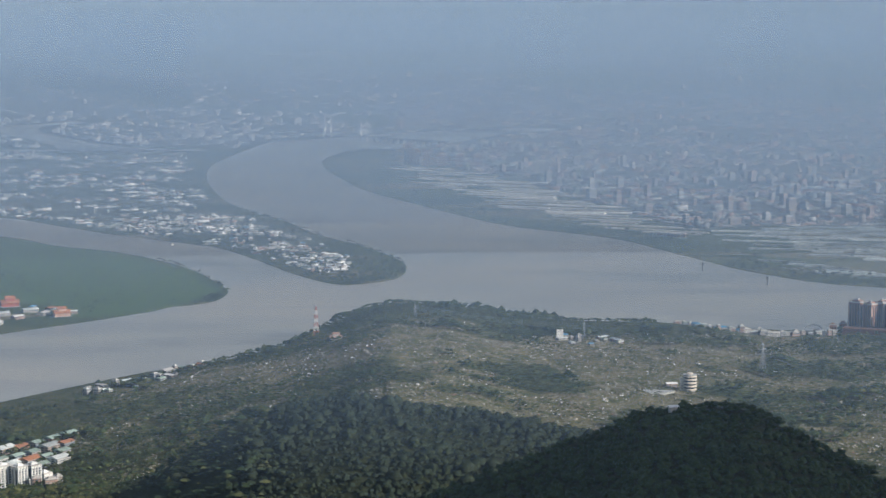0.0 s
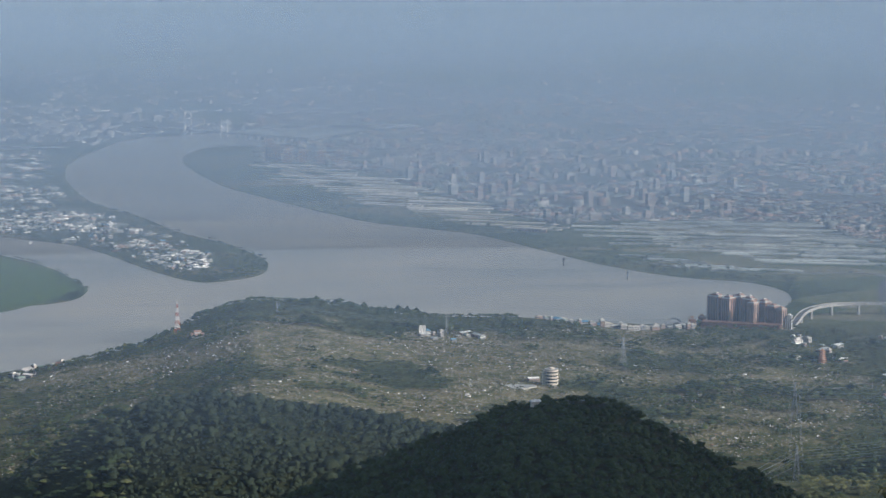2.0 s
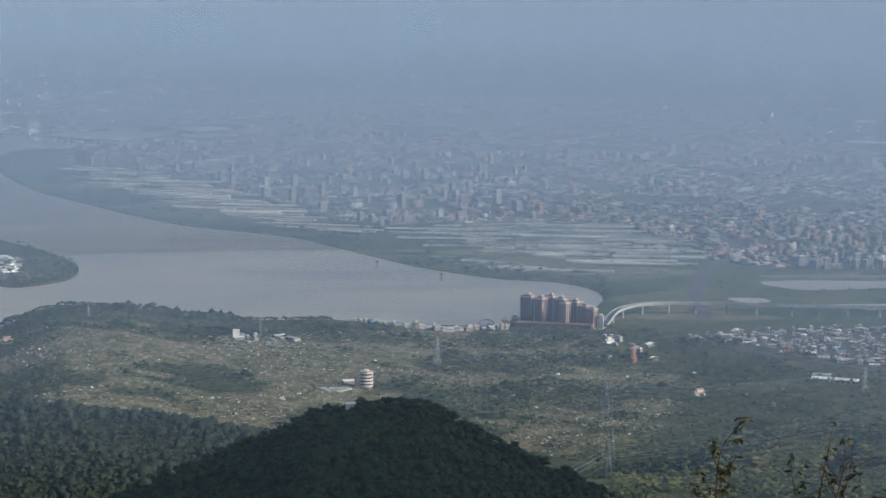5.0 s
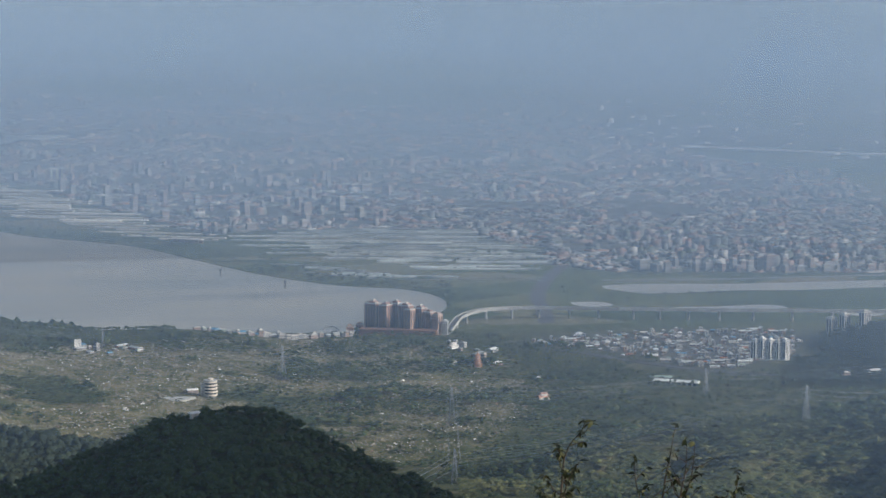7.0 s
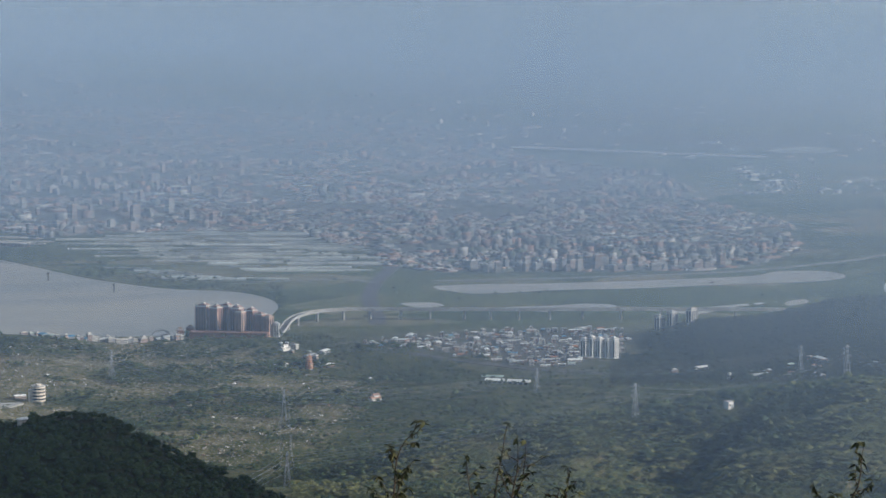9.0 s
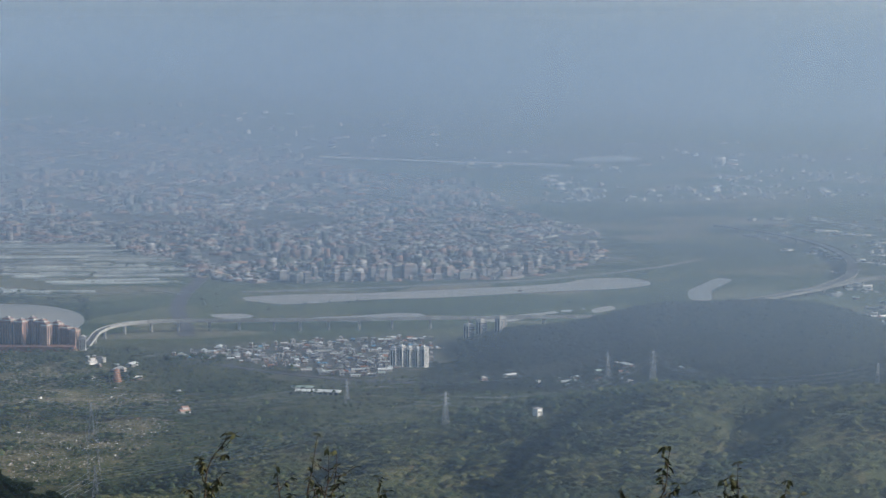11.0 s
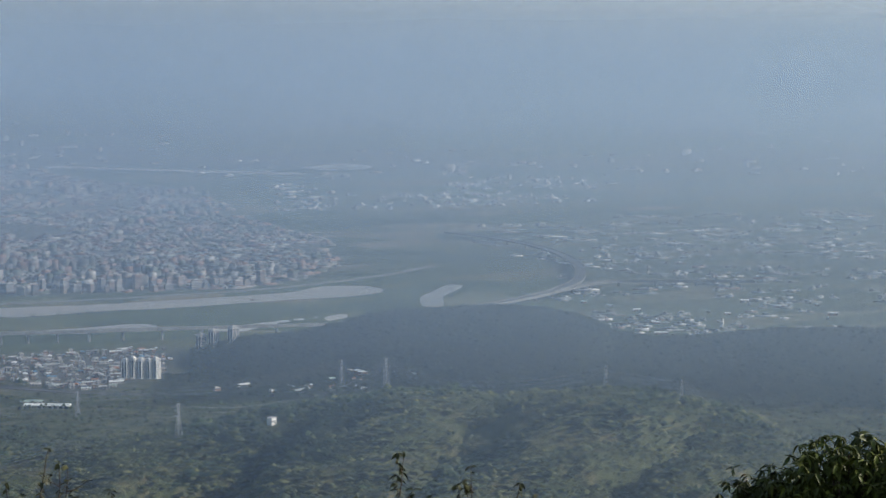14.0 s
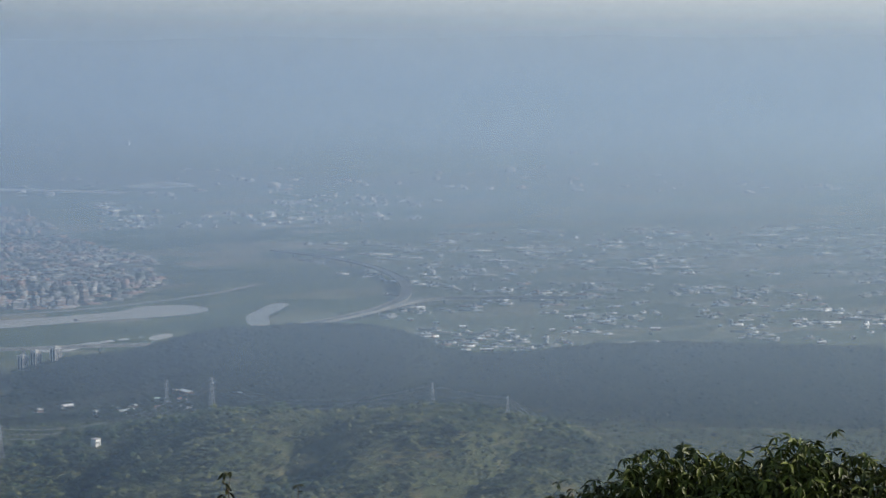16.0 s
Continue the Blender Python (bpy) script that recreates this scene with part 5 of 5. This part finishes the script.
p = thing("arch_bridge", spot(10.38, 1004), -10, "small white steel arch footbridge by the shore", "bridge")
n = 14
for y in (-0.8, 0.8):
    bm = bmesh.new()
    pts = [Vector((4.4 * math.cos(math.pi * i / n), y, 1.0 + 3.2 * math.sin(math.pi * i / n))) for i in range(n + 1)]
    for q, w in zip(pts, pts[1:]):
        bar(bm, q, w, 0.45)
    part("arch_rib", bm, M_WHITE, p)
    for q in pts[2:-2:2]:
        part("hanger", bar(bmesh.new(), (q.x, y, 1.0), q, 0.1), M_WHITE, p)
part("deck", boxes((-5.5, 5.5, -1.1, 1.1, 0.6, 1.0)), M_CONCRETE, p)
for x in (-4.6, 4.6):
    part("abutment", boxes((x - 0.7, x + 0.7, -1.3, 1.3, -2.5, 0.6)), M_CONCRETE, p)


# ---------------------------------------------------------------- transmission towers, mast and lines
def lattice(bm, h, base, top, panels, w):
    lv = [(h * (1 - (1 - i / panels) ** 1.25), base + (top - base) * min(1, (i / panels) * 1.35) if i else base) for i in range(panels + 1)]
    for (z0, s0), (z1, s1) in zip(lv, lv[1:]):
        c0 = [Vector((a * s0, b * s0, z0)) for a, b in ((-1, -1), (1, -1), (1, 1), (-1, 1))]
        c1 = [Vector((a * s1, b * s1, z1)) for a, b in ((-1, -1), (1, -1), (1, 1), (-1, 1))]
        for k in range(4):
            bar(bm, c0[k], c1[k], w)
            bar(bm, c0[k], c1[(k + 1) % 4], w * 0.6)
            bar(bm, c0[(k + 1) % 4], c1[k], w * 0.6)
            bar(bm, c1[k], c1[(k + 1) % 4], w * 0.6)


PYLON_KIT = {}


def pylon(az, r, h, turn=0.0, arms=3):
    x, y, z = spot(az, r)
    t = thing("transmission_tower", (x, y, z - 0.4), turn, "grey steel lattice transmission tower with three crossarms", "transmission tower", "transmission towers", h / 10)
    if not PYLON_KIT:
        bm = bmesh.new()
        lattice(bm, 10, 0.85, 0.16, 9, 0.065)
        PYLON_KIT["shaft"] = mesh_from("shaft", bm, M_STEEL)
        for q, (zz, half) in enumerate(((6.6, 1.6), (8.0, 1.35), (9.3, 1.1))):
            bm = bmesh.new()
            for s in (-1, 1):
                for yy in (-0.16, 0.16):
                    bar(bm, (0, yy, zz), (s * half, 0, zz + 0.12), 0.055)
                bar(bm, (0, 0, zz + 0.42), (s * half, 0, zz + 0.14), 0.055)
                bar(bm, (s * half, 0, zz + 0.12), (s * half, 0, zz - 0.42), 0.06)
            PYLON_KIT["crossarm_%s" % "abc"[q]] = mesh_from("crossarm", bm, M_STEEL)
    for key, me in PYLON_KIT.items():
        child(key.split("_")[0], me, t)
    return t, Vector((x, y, z - 0.4)), h / 10


spots = {}
for key, az, r, h, turn in (("a", 9.0, 829, 13.8, 30), ("b", 13.81, 722, 13.4, 60), ("c", 13.89, 539, 11.0, 60), ("d", 11.22, 478, 7.5, 60), ("e", 3.99, 912, 7.6, 30), ("f", 23.8, 562, 10.2, 20), ("g", 28.4, 885, 12.3, 20), ("h", 29.67, 872, 15.0, 20),
        ("i", 35.9, 570, 7.8, 30), ("j", 38.04, 570, 6.7, 30), ("k", 21.0, 811, 10.6, 20), ("l", 42.09, 690, 9.5, 30), ("m", -0.8, 915, 6.4, 30)):
    spots[key] = pylon(az, r, h, turn)


def line(a, b, sag=0.04):
    """The wires that hang between two towers."""
    _, p, s = spots[a]
    _, q, u = spots[b]
    w = thing("power_line", (0, 0, 0), 0, "thin grey power line slung between transmission towers", "power line", "power lines")
    d = (q - p).normalized()
    side = Vector((-d.y, d.x, 0))
    for zz, half in ((6.2, 1.6), (7.6, 1.35), (8.9, 1.1)):
        for k in (-1, 1):
            e0, e1 = p + Vector((0, 0, zz * s)) + side * k * half * s, q + Vector((0, 0, zz * u)) + side * k * half * u
            bm = bmesh.new()
            pts = [e0.lerp(e1, i / 10) - Vector((0, 0, 4 * sag * (e1 - e0).length * (i / 10) * (1 - i / 10) * 0.5)) for i in range(11)]
            for f, g in zip(pts, pts[1:]):
                bar(bm, f, g, 0.035)
            part("wire", bm, M_STEEL, w)


for a, b in (("c", "f"), ("f", "h"), ("k", "g"), ("b", "k"), ("c", "b"), ("a", "b"), ("i", "j"), ("e", "a"), ("h", "i"), ("d", "c"), ("j", "l"), ("m", "e")):
    line(a, b)

p = thing("radio_mast", spot(-3.61, 908), 20, "red and white banded lattice radio mast", "mast")
for q in range(7):
    bm = bmesh.new()
    z0, z1 = q * 1.85, (q + 1) * 1.85
    s0, s1 = 1.1 - q * 0.12, 1.1 - (q + 1) * 0.12
    for k, (a, b) in enumerate(((-1, -1), (1, -1), (1, 1), (-1, 1))):
        a2, b2 = ((1, -1), (1, 1), (-1, 1), (-1, -1))[k]
        bar(bm, (a * s0, b * s0, z0 - (0.8 if q == 0 else 0)), (a * s1, b * s1, z1), 0.11)
        bar(bm, (a * s0, b * s0, z0), (a2 * s1, b2 * s1, z1), 0.09)
        bar(bm, (a2 * s0, b2 * s0, z0), (a * s1, b * s1, z1), 0.07)
        bar(bm, (a * s1, b * s1, z1), (a2 * s1, b2 * s1, z1), 0.09)
    part("section", bm, M_WHITE if q % 2 else M_RED, p)
part("antenna", boxes((-0.12, 0.12, -0.12, 0.12, 12.9, 14.4)), M_WHITE, p)

# ---------------------------------------------------------------- greenhouse fields
def film_house(w, l, material=M_FILM):
    bm = bmesh.new()
    n = 6
    rows = [[bm.verts.new((x, -w / 2 * math.cos(math.pi * i / n), 0.9 * math.sin(math.pi * i / n) + 0.25 if 0 < i < n else -0.3)) for i in range(n + 1)] for x in (-l / 2, l / 2)]
    for i in range(n):
        bm.faces.new((rows[0][i], rows[1][i], rows[1][i + 1], rows[0][i + 1]))
    bm.faces.new(rows[0])
    bm.faces.new(rows[1][::-1])
    bmesh.ops.recalc_face_normals(bm, faces=bm.faces)
    return mesh_from("greenhouse", bm, material)


FILM = [film_house(w, l) for w, l in ((1.5, 30), (2.0, 46), (1.3, 20), (1.8, 60), (1.6, 78))]
WIDE_FILM = [film_house(w, l, M_FILM_SUNLIT) for w, l in ((4, 44), (6, 66), (3, 28), (7, 50), (3, 80))]
for kit, poly, a0, a1, r0, r1, n, turn, gap, along_ in ((WIDE_FILM, Z_FILM, -1, 6.6, 1440, 2060, 110, -27, 10.0, 4.0), (FILM, Z_FILM_LOW, 8, 16.3, 1240, 1500, 130, -17, 6.2, 5.5), (FILM, zone((9.4, 1290), (11, 1240), (12.5, 1222), (12.6, 1236), (11, 1260)), 9, 13, 1220, 1290, 12, -24, 5.0, 5.0)):
    x, y = seen_scatter(n * 40, a0, a1, r0, r1)
    keep = inside(x, y, poly)
    used = np.zeros((0, 2))
    c, s = math.cos(radians(turn)), math.sin(radians(turn))
    for px, py in zip(x[keep], y[keep]):
        q = np.array((px * c + py * s, -px * s + py * c))
        if len(used) >= n:
            break
        if len(used) and (np.maximum(np.abs(used[:, 0] - q[0]) / along_, np.abs(used[:, 1] - q[1])) < gap).any():
            continue
        used = np.vstack([used, q])
        ob = new("greenhouse", kit[int(rng.integers(len(kit)))])
        ob.matrix_world = pose(px, py, float(ground_z(px, py)[0]), 0, 0, turn + float(rng.normal(0, 2)))
        tagged(ob, "long low greenhouse under pale translucent film", "greenhouse", "greenhouses by the river")
p = thing("riverside_works", spot(6.35, 1425), -36, "long tan open-sided hall at the river dyke", "hall")
part("roof", boxes((-12, 12, -4, 4, 2.6, 3.1)), M_PALE, p)
part("wall", boxes((-11.6, 11.6, 2.6, 3.4, -0.6, 2.6)), M_BRICK_PALE, p)
for x in np.arange(-11, 11.1, 2.75):
    part("column", boxes((x - 0.3, x + 0.3, -3.6, -3.0, -0.6, 2.6)), M_PALE, p)

# ---------------------------------------------------------------- graves on the slopes: low walls, slabs and small tombs
def graves():
    x, y = scatter(52000, -12, 17.5, 560, 975)
    d = fnoise(x, y, 38, 51)
    keep = inside(x, y, Z_CEMETERY) & (d + 0.42 * (vnoise(x, y, 11, 72) - 0.5) > 0.42)
    x, y = x[keep], y[keep]
    z = ground_z(x, y)
    n = len(x)
    unit = np.array([(-1, -1, 0), (1, -1, 0), (1, 1, 0), (-1, 1, 0), (-1, -1, 1), (1, -1, 1), (1, 1, 1), (-1, 1, 1)], float)
    quad = np.array([(4, 5, 6, 7), (0, 1, 5, 4), (1, 2, 6, 5), (2, 3, 7, 6), (3, 0, 4, 7)])
    turn = np.floor(vnoise(x, y, 60, 73) * 6) + rng.normal(0, 0.25, n)
    c, s = np.cos(turn)[:, None], np.sin(turn)[:, None]
    verts, faces, base = [], [], 0
    size = rng.uniform(0.16, 0.46, n) * np.where(rng.random(n) < 0.06, 1.9, 1)
    for w, dd, h, oy in ((0.8, 0.75, 0.22, 0.0), (0.7, 0.12, 0.75, 0.62), (0.16, 0.5, 0.42, -0.1)):
        lx, ly = unit[:, 0] * w * size[:, None], (unit[:, 1] * dd + oy) * size[:, None]
        lz = z[:, None] - 0.3 + unit[:, 2] * ((h * size) + 0.3)[:, None]
        verts.append(np.stack([x[:, None] + lx * c - ly * s, y[:, None] + lx * s + ly * c, lz], -1).reshape(-1, 3))
        faces.append((quad[None] + (base + np.arange(n) * 8)[:, None, None]).reshape(-1, 4))
        base += 8 * n
    m, nodes, links, b = shader("grave_stone", 0.8, 0.3)
    g = nodes.new("ShaderNodeNewGeometry")
    r_ = ramp(nodes, [(0.0, (0.17, 0.155, 0.11)), (0.35, (0.23, 0.205, 0.155)), (0.6, (0.13, 0.12, 0.085)), (0.78, (0.34, 0.31, 0.26)), (0.93, (0.72, 0.69, 0.63)), (0.98, (0.28, 0.15, 0.11))], True)
    links.new(g.outputs["Random Per Island"], r_.inputs[0])
    gr = noise_node(nodes, links, 0.4)
    gv = ramp(nodes, [(0.3, (0.65, 0.65, 0.65)), (0.7, (1.1, 1.1, 1.1))])
    links.new(gr.outputs["Fac"], gv.inputs[0])
    links.new(mixed(nodes, links, 1.0, r_.outputs[0], gv.outputs[0], "MULTIPLY"), b.inputs["Base Color"])
    ob = new("graves", fast_mesh("graves", np.concatenate(verts), np.concatenate(faces), m))
    tagged(ob, "thousands of pale stone graves crowding the slopes", "graves", kind="stuff")


graves()

# ---------------------------------------------------------------- boats and channel markers
for az, r, turn in ((-5.3, 1470, 30), (-7.6, 1400, 60), (-2.7, 1660, 10)):
    q = at(az, r, -0.1)
    t = thing("boat", q, turn, "small white motor boat on the river", "boat", "boats")
    bm = prism(bmesh.new(), [(-1.6, -0.5), (0.8, -0.5), (1.9, 0), (0.8, 0.5), (-1.6, 0.5)], -0.3, 0.4)
    part("hull", bm, M_WHITE, t)
    part("cabin", boxes((-0.9, 0.4, -0.35, 0.35, 0.4, 1.0)), M_PALE, t)
for az, r in ((7.3, 1240), (9.1, 1180)):
    t = thing("channel_marker", at(az, r, -0.2), 0, "dark post marking the river channel", "marker", "channel markers")
    part("post", prism(bmesh.new(), ring(0.35, 8), -1.5, 4.0), M_ASPHALT, t)
    part("topmark", prism(bmesh.new(), ring(0.7, 8), 4.0, 5.0), M_ASPHALT, t)


# ---------------------------------------------------------------- plants at the lookout
M_STEM = two_tone("brown_twig_bark", [(0.3, (0.045, 0.032, 0.022)), (0.7, (0.085, 0.062, 0.045))], 0.05, 0.01, 0.9, 0.2)
M_LEAF = two_tone("olive_leaf", [(0.3, (0.022, 0.028, 0.010)), (0.7, (0.055, 0.055, 0.018))], 0.25, 0.03, 0.65, 0.15, 0, 0, 0, 0.45)
M_LEAF_GREEN = two_tone("green_leaf", [(0.3, (0.028, 0.040, 0.006)), (0.7, (0.080, 0.088, 0.014))], 0.3, 0.03, 0.5, 0.2, 0, 0, 0.55, 0.4)


def leaf_mesh(name, l, w, material, fold=0.25, droop=0.3):
    n = 5
    verts, faces = [], []
    for i in range(n + 1):
        t = i / n
        half = w / 2 * math.sin(math.pi * min(1, t * 0.92 + 0.06)) ** 0.8 if 0 < i < n else 0.001
        z = -droop * l * t * t
        verts += [(-half, t * l, z + fold * half), (0, t * l, z), (half, t * l, z + fold * half)]
    for i in range(n):
        a = 3 * i
        faces += [(a, a + 1, a + 4, a + 3), (a + 1, a + 2, a + 5, a + 4)]
    return mesh_of(name, verts, faces, material, True)


LEAVES = [leaf_mesh("leaf", l, w, M_LEAF, f, d) for l, w, f, d in ((0.030, 0.013, 0.3, 0.2), (0.036, 0.016, 0.2, 0.45), (0.025, 0.011, 0.5, 0.1), (0.033, 0.013, 0.6, 0.5))]


def tube(bm, pts, r0, r1):
    n = 6
    rows = []
    for i, p in enumerate(pts):
        d = (pts[min(i + 1, len(pts) - 1)] - pts[max(i - 1, 0)]).normalized()
        u = d.orthogonal().normalized()
        v = d.cross(u)
        r = r0 + (r1 - r0) * i / (len(pts) - 1)
        rows.append([bm.verts.new(p + (u * math.cos(k * 2 * math.pi / n) + v * math.sin(k * 2 * math.pi / n)) * r) for k in range(n)])
    for a, b in zip(rows, rows[1:]):
        for k in range(n):
            bm.faces.new((a[k], a[(k + 1) % n], b[(k + 1) % n], b[k]))
    return bm


def twig_path(g, start, aim, length, steps, wobble):
    """A crooked shoot from start along aim."""
    pts, d = [start.copy()], aim.normalized()
    for _ in range(steps):
        d = (d + Vector(g.normal(0, wobble, 3)) + Vector((0, 0, 0.05))).normalized()
        pts.append(pts[-1] + d * length / steps)
    return pts


def sprig(az, r, tip_z, lean, shoots, seed, label, leafy=1.0):
    """A thin upright shrub: bare stems that fork near the top into crooked leafy twigs."""
    g = np.random.default_rng(seed)
    base = Vector(spot(az, r, -0.05))
    out = at(az, 1.0).normalized()
    right = Vector((out.y, -out.x, 0))
    s = thing("shrub", base, 0, label, "shrub", "thin shrubs at the lookout")
    h = tip_z - base.z

    def leaves(stem, pts, first, per):
        for i in range(first, len(pts) - 1):
            for _ in range(int(g.poisson(per * leafy))):
                p = pts[i].lerp(pts[i + 1], g.random())
                yaw, pitch, roll = g.uniform(0, 360), g.uniform(-65, 20), g.uniform(-50, 50)
                m = Matrix.Translation(p) @ Euler((radians(pitch), radians(roll), radians(yaw))).to_matrix().to_4x4() @ Matrix.Scale(float(g.uniform(0.7, 1.15)), 4)
                child("leaf", LEAVES[int(g.integers(len(LEAVES)))], stem, m)
        for _ in range(3):
            m = Matrix.Translation(pts[-1]) @ Euler((radians(g.uniform(-40, 30)), radians(g.uniform(-40, 40)), radians(g.uniform(0, 360)))).to_matrix().to_4x4()
            child("leaf", LEAVES[int(g.integers(len(LEAVES)))], stem, m)

    for q in range(shoots):
        top = h * (1.0 if q == 0 else g.uniform(0.90, 0.98))
        side = lean + (0 if q == 0 else g.uniform(-0.22, 0.22))
        fork = Vector((0, 0, 0)) + right * (side * 0.25 + g.uniform(-0.03, 0.03)) + out * g.uniform(-0.05, 0.05) + Vector((0, 0, top - 0.46))
        foot = [Vector((0, 0, 0)) + right * g.uniform(-0.03, 0.03), fork * 0.5 + right * g.uniform(-0.03, 0.03), fork]
        aim = right * side * 1.3 + Vector((0, 0, 0.46))
        crown = twig_path(g, fork, aim, aim.length, 9, 0.16)
        crown = [c + (right * (side * 1.0) + Vector((0, 0, top)) + out * fork.dot(out) - crown[-1]) * (i / 9) for i, c in enumerate(crown)]
        stem = part("stem", tube(bmesh.new(), foot + crown[1:], 0.006, 0.0013), M_STEM, s)
        leaves(stem, crown, 3, 1.7)
        for i in (2, 3, 4, 5, 6, 7):
            if g.random() < 0.85:
                d = (right * g.choice((-1, 1)) * g.uniform(0.5, 1.2) + out * g.uniform(-0.5, 0.5) + Vector((0, 0, g.uniform(0.4, 1.1))))
                tp = twig_path(g, crown[i], d, g.uniform(0.07, 0.19) * (1.1 - i * 0.05), 5, 0.22)
                twig = part("twig", tube(bmesh.new(), tp, 0.0026, 0.0010), M_STEM, stem)
                leaves(stem, tp, 1, 1.4)
    return s


SPRIGS = "slender brown-stemmed shrub with sparse olive leaves"
sprig(16.95, 8.6, 158.262, 0.10, 2, 11, SPRIGS, 1.8)
sprig(19.6, 8.8, 158.205, 0.09, 4, 12, SPRIGS, 0.5)
sprig(21.7, 8.6, 158.055, 0.03, 3, 13, SPRIGS, 1.7)
sprig(29.6, 8.6, 158.215, 0.09, 2, 14, SPRIGS, 1.3)
sprig(31.9, 8.6, 158.145, 0.03, 3, 15, SPRIGS, 1.3)
sprig(33.3, 8.5, 158.105, 0.03, 3, 16, SPRIGS, 1.4)
sprig(35.7, 7.6, 158.245, 0.0, 2, 17, SPRIGS, 1.4)
sprig(38.0, 7.6, 158.25, 0.02, 2, 18, SPRIGS, 1.4)


def leaflet_mesh(l, w, fold, droop):
    """A lance-shaped leaflet, folded along its midrib and bent down towards the tip."""
    verts = [(0, 0, 0), (w * 0.42, 0.30 * l, fold), (0, 0.30 * l, -0.02 * l), (-w * 0.42, 0.30 * l, fold), (w * 0.36, 0.62 * l, fold - droop * 0.35), (0, 0.62 * l, -droop * 0.4), (-w * 0.36, 0.62 * l, fold - droop * 0.35), (0, l, -droop)]
    faces = [(0, 1, 2), (0, 2, 3), (1, 4, 5), (1, 5, 2), (2, 5, 6), (2, 6, 3), (4, 7, 5), (5, 7, 6)]
    return mesh_of("leaf", verts, faces, M_LEAF_GREEN)


LEAFLETS = [leaflet_mesh(l, w, f, d) for l, w, f, d in ((0.050, 0.017, 0.003, 0.012), (0.058, 0.019, 0.004, 0.022), (0.043, 0.016, 0.002, 0.008))]


def bush(az, r, tip_z, radius, count, seed, singles=56):
    """A leafy shrub: limbs that fork into a lumpy crown of drooping whorls of leaflets."""
    g = np.random.default_rng(seed)
    base = Vector(spot(az, r, -0.05))
    s = thing("bush", base, 0, "dense leafy green bush at the edge of the lookout", "bush", "bushes at the lookout")
    h = tip_z - base.z
    part("trunk", tube(bmesh.new(), [Vector((0, 0, 0)), Vector((0.03, 0.02, h * 0.3)), Vector((0.0, 0.05, h * 0.6))], 0.04, 0.02), M_STEM, s)
    tips = []
    for q in range(30):
        a, e = g.uniform(0, 6.28), g.uniform(0.0, 1.0) ** 0.8
        reach_ = radius * math.sqrt(max(0.03, 1 - e * e)) * g.uniform(0.7, 1.1)
        tip = Vector((math.cos(a) * reach_, math.sin(a) * reach_, h - 0.46 + 0.45 * e * g.uniform(0.86, 1.03)))
        mid = tip * 0.5 + Vector((0, 0, h * 0.30))
        part("limb", tube(bmesh.new(), [Vector((0, 0.03, h * 0.5)), mid, tip], 0.010, 0.003), M_STEM, s)
        tips.append(tip)
    top = Vector((0, 0, h - 0.015))
    part("limb", tube(bmesh.new(), [Vector((0, 0.03, h * 0.5)), Vector((0.02, 0, h * 0.8)), top], 0.010, 0.003), M_STEM, s)
    tips.append(top)
    shapes = [(np.array([v.co[:] for v in q.vertices]), np.array([tuple(f.vertices) for f in q.polygons])) for q in LEAFLETS]
    verts, faces, used, total = [], [], 0, 0
    for k in range(count):
        tip = tips[k % len(tips)]
        outer = k < 2 * len(tips)
        centre = tip + Vector(g.normal(0, 1, 3) * ((0.014, 0.014, 0.012) if outer else (0.06, 0.06, 0.045)))
        lean_ = Euler((g.normal(0, 0.35), g.normal(0, 0.35), g.uniform(0, 6.28))).to_matrix().to_4x4()
        blades = int(g.integers(5, 9))
        for q in range(blades):
            m = Matrix.Translation(centre) @ lean_ @ Euler((radians(g.uniform(-62, 12)), radians(g.uniform(-25, 25)), 2 * math.pi * q / blades + g.normal(0, 0.2))).to_matrix().to_4x4() @ Matrix.Scale(float(g.uniform(0.65, 1.1)), 4)
            pick = int(g.integers(3))
            if used < singles and outer and q == 0:
                child("leaf", LEAFLETS[pick], s, m)
                used += 1
            else:
                a = np.array(m)
                pv, pf = shapes[pick]
                faces.append(pf + total)
                verts.append(pv @ a[:3, :3].T + a[:3, 3])
                total += len(pv)
    ob = new("leaf_mass", fast_mesh("leaf_mass", np.concatenate(verts), np.concatenate(faces), M_LEAF_GREEN))
    ob.parent = s
    tagged(ob, kind="stuff")


for k, (az, r, z, rad, n) in enumerate(((39.9, 8.3, 158.20, 0.10, 120), (40.6, 8.2, 158.255, 0.13, 220), (41.6, 8.1, 158.325, 0.16, 340), (42.7, 8.0, 158.385, 0.17, 420), (43.5, 8.2, 158.385, 0.19, 420), (44.5, 8.0, 158.355, 0.22, 480), (45.3, 8.2, 158.355, 0.20, 420), (46.2, 8.0, 158.45, 0.18, 480),
        (47.2, 8.1, 158.37, 0.22, 480), (48.4, 8.1, 158.38, 0.24, 420), (50.0, 8.1, 158.35, 0.28, 300))):
    bush(az, r, z, rad, n, 40 + k)
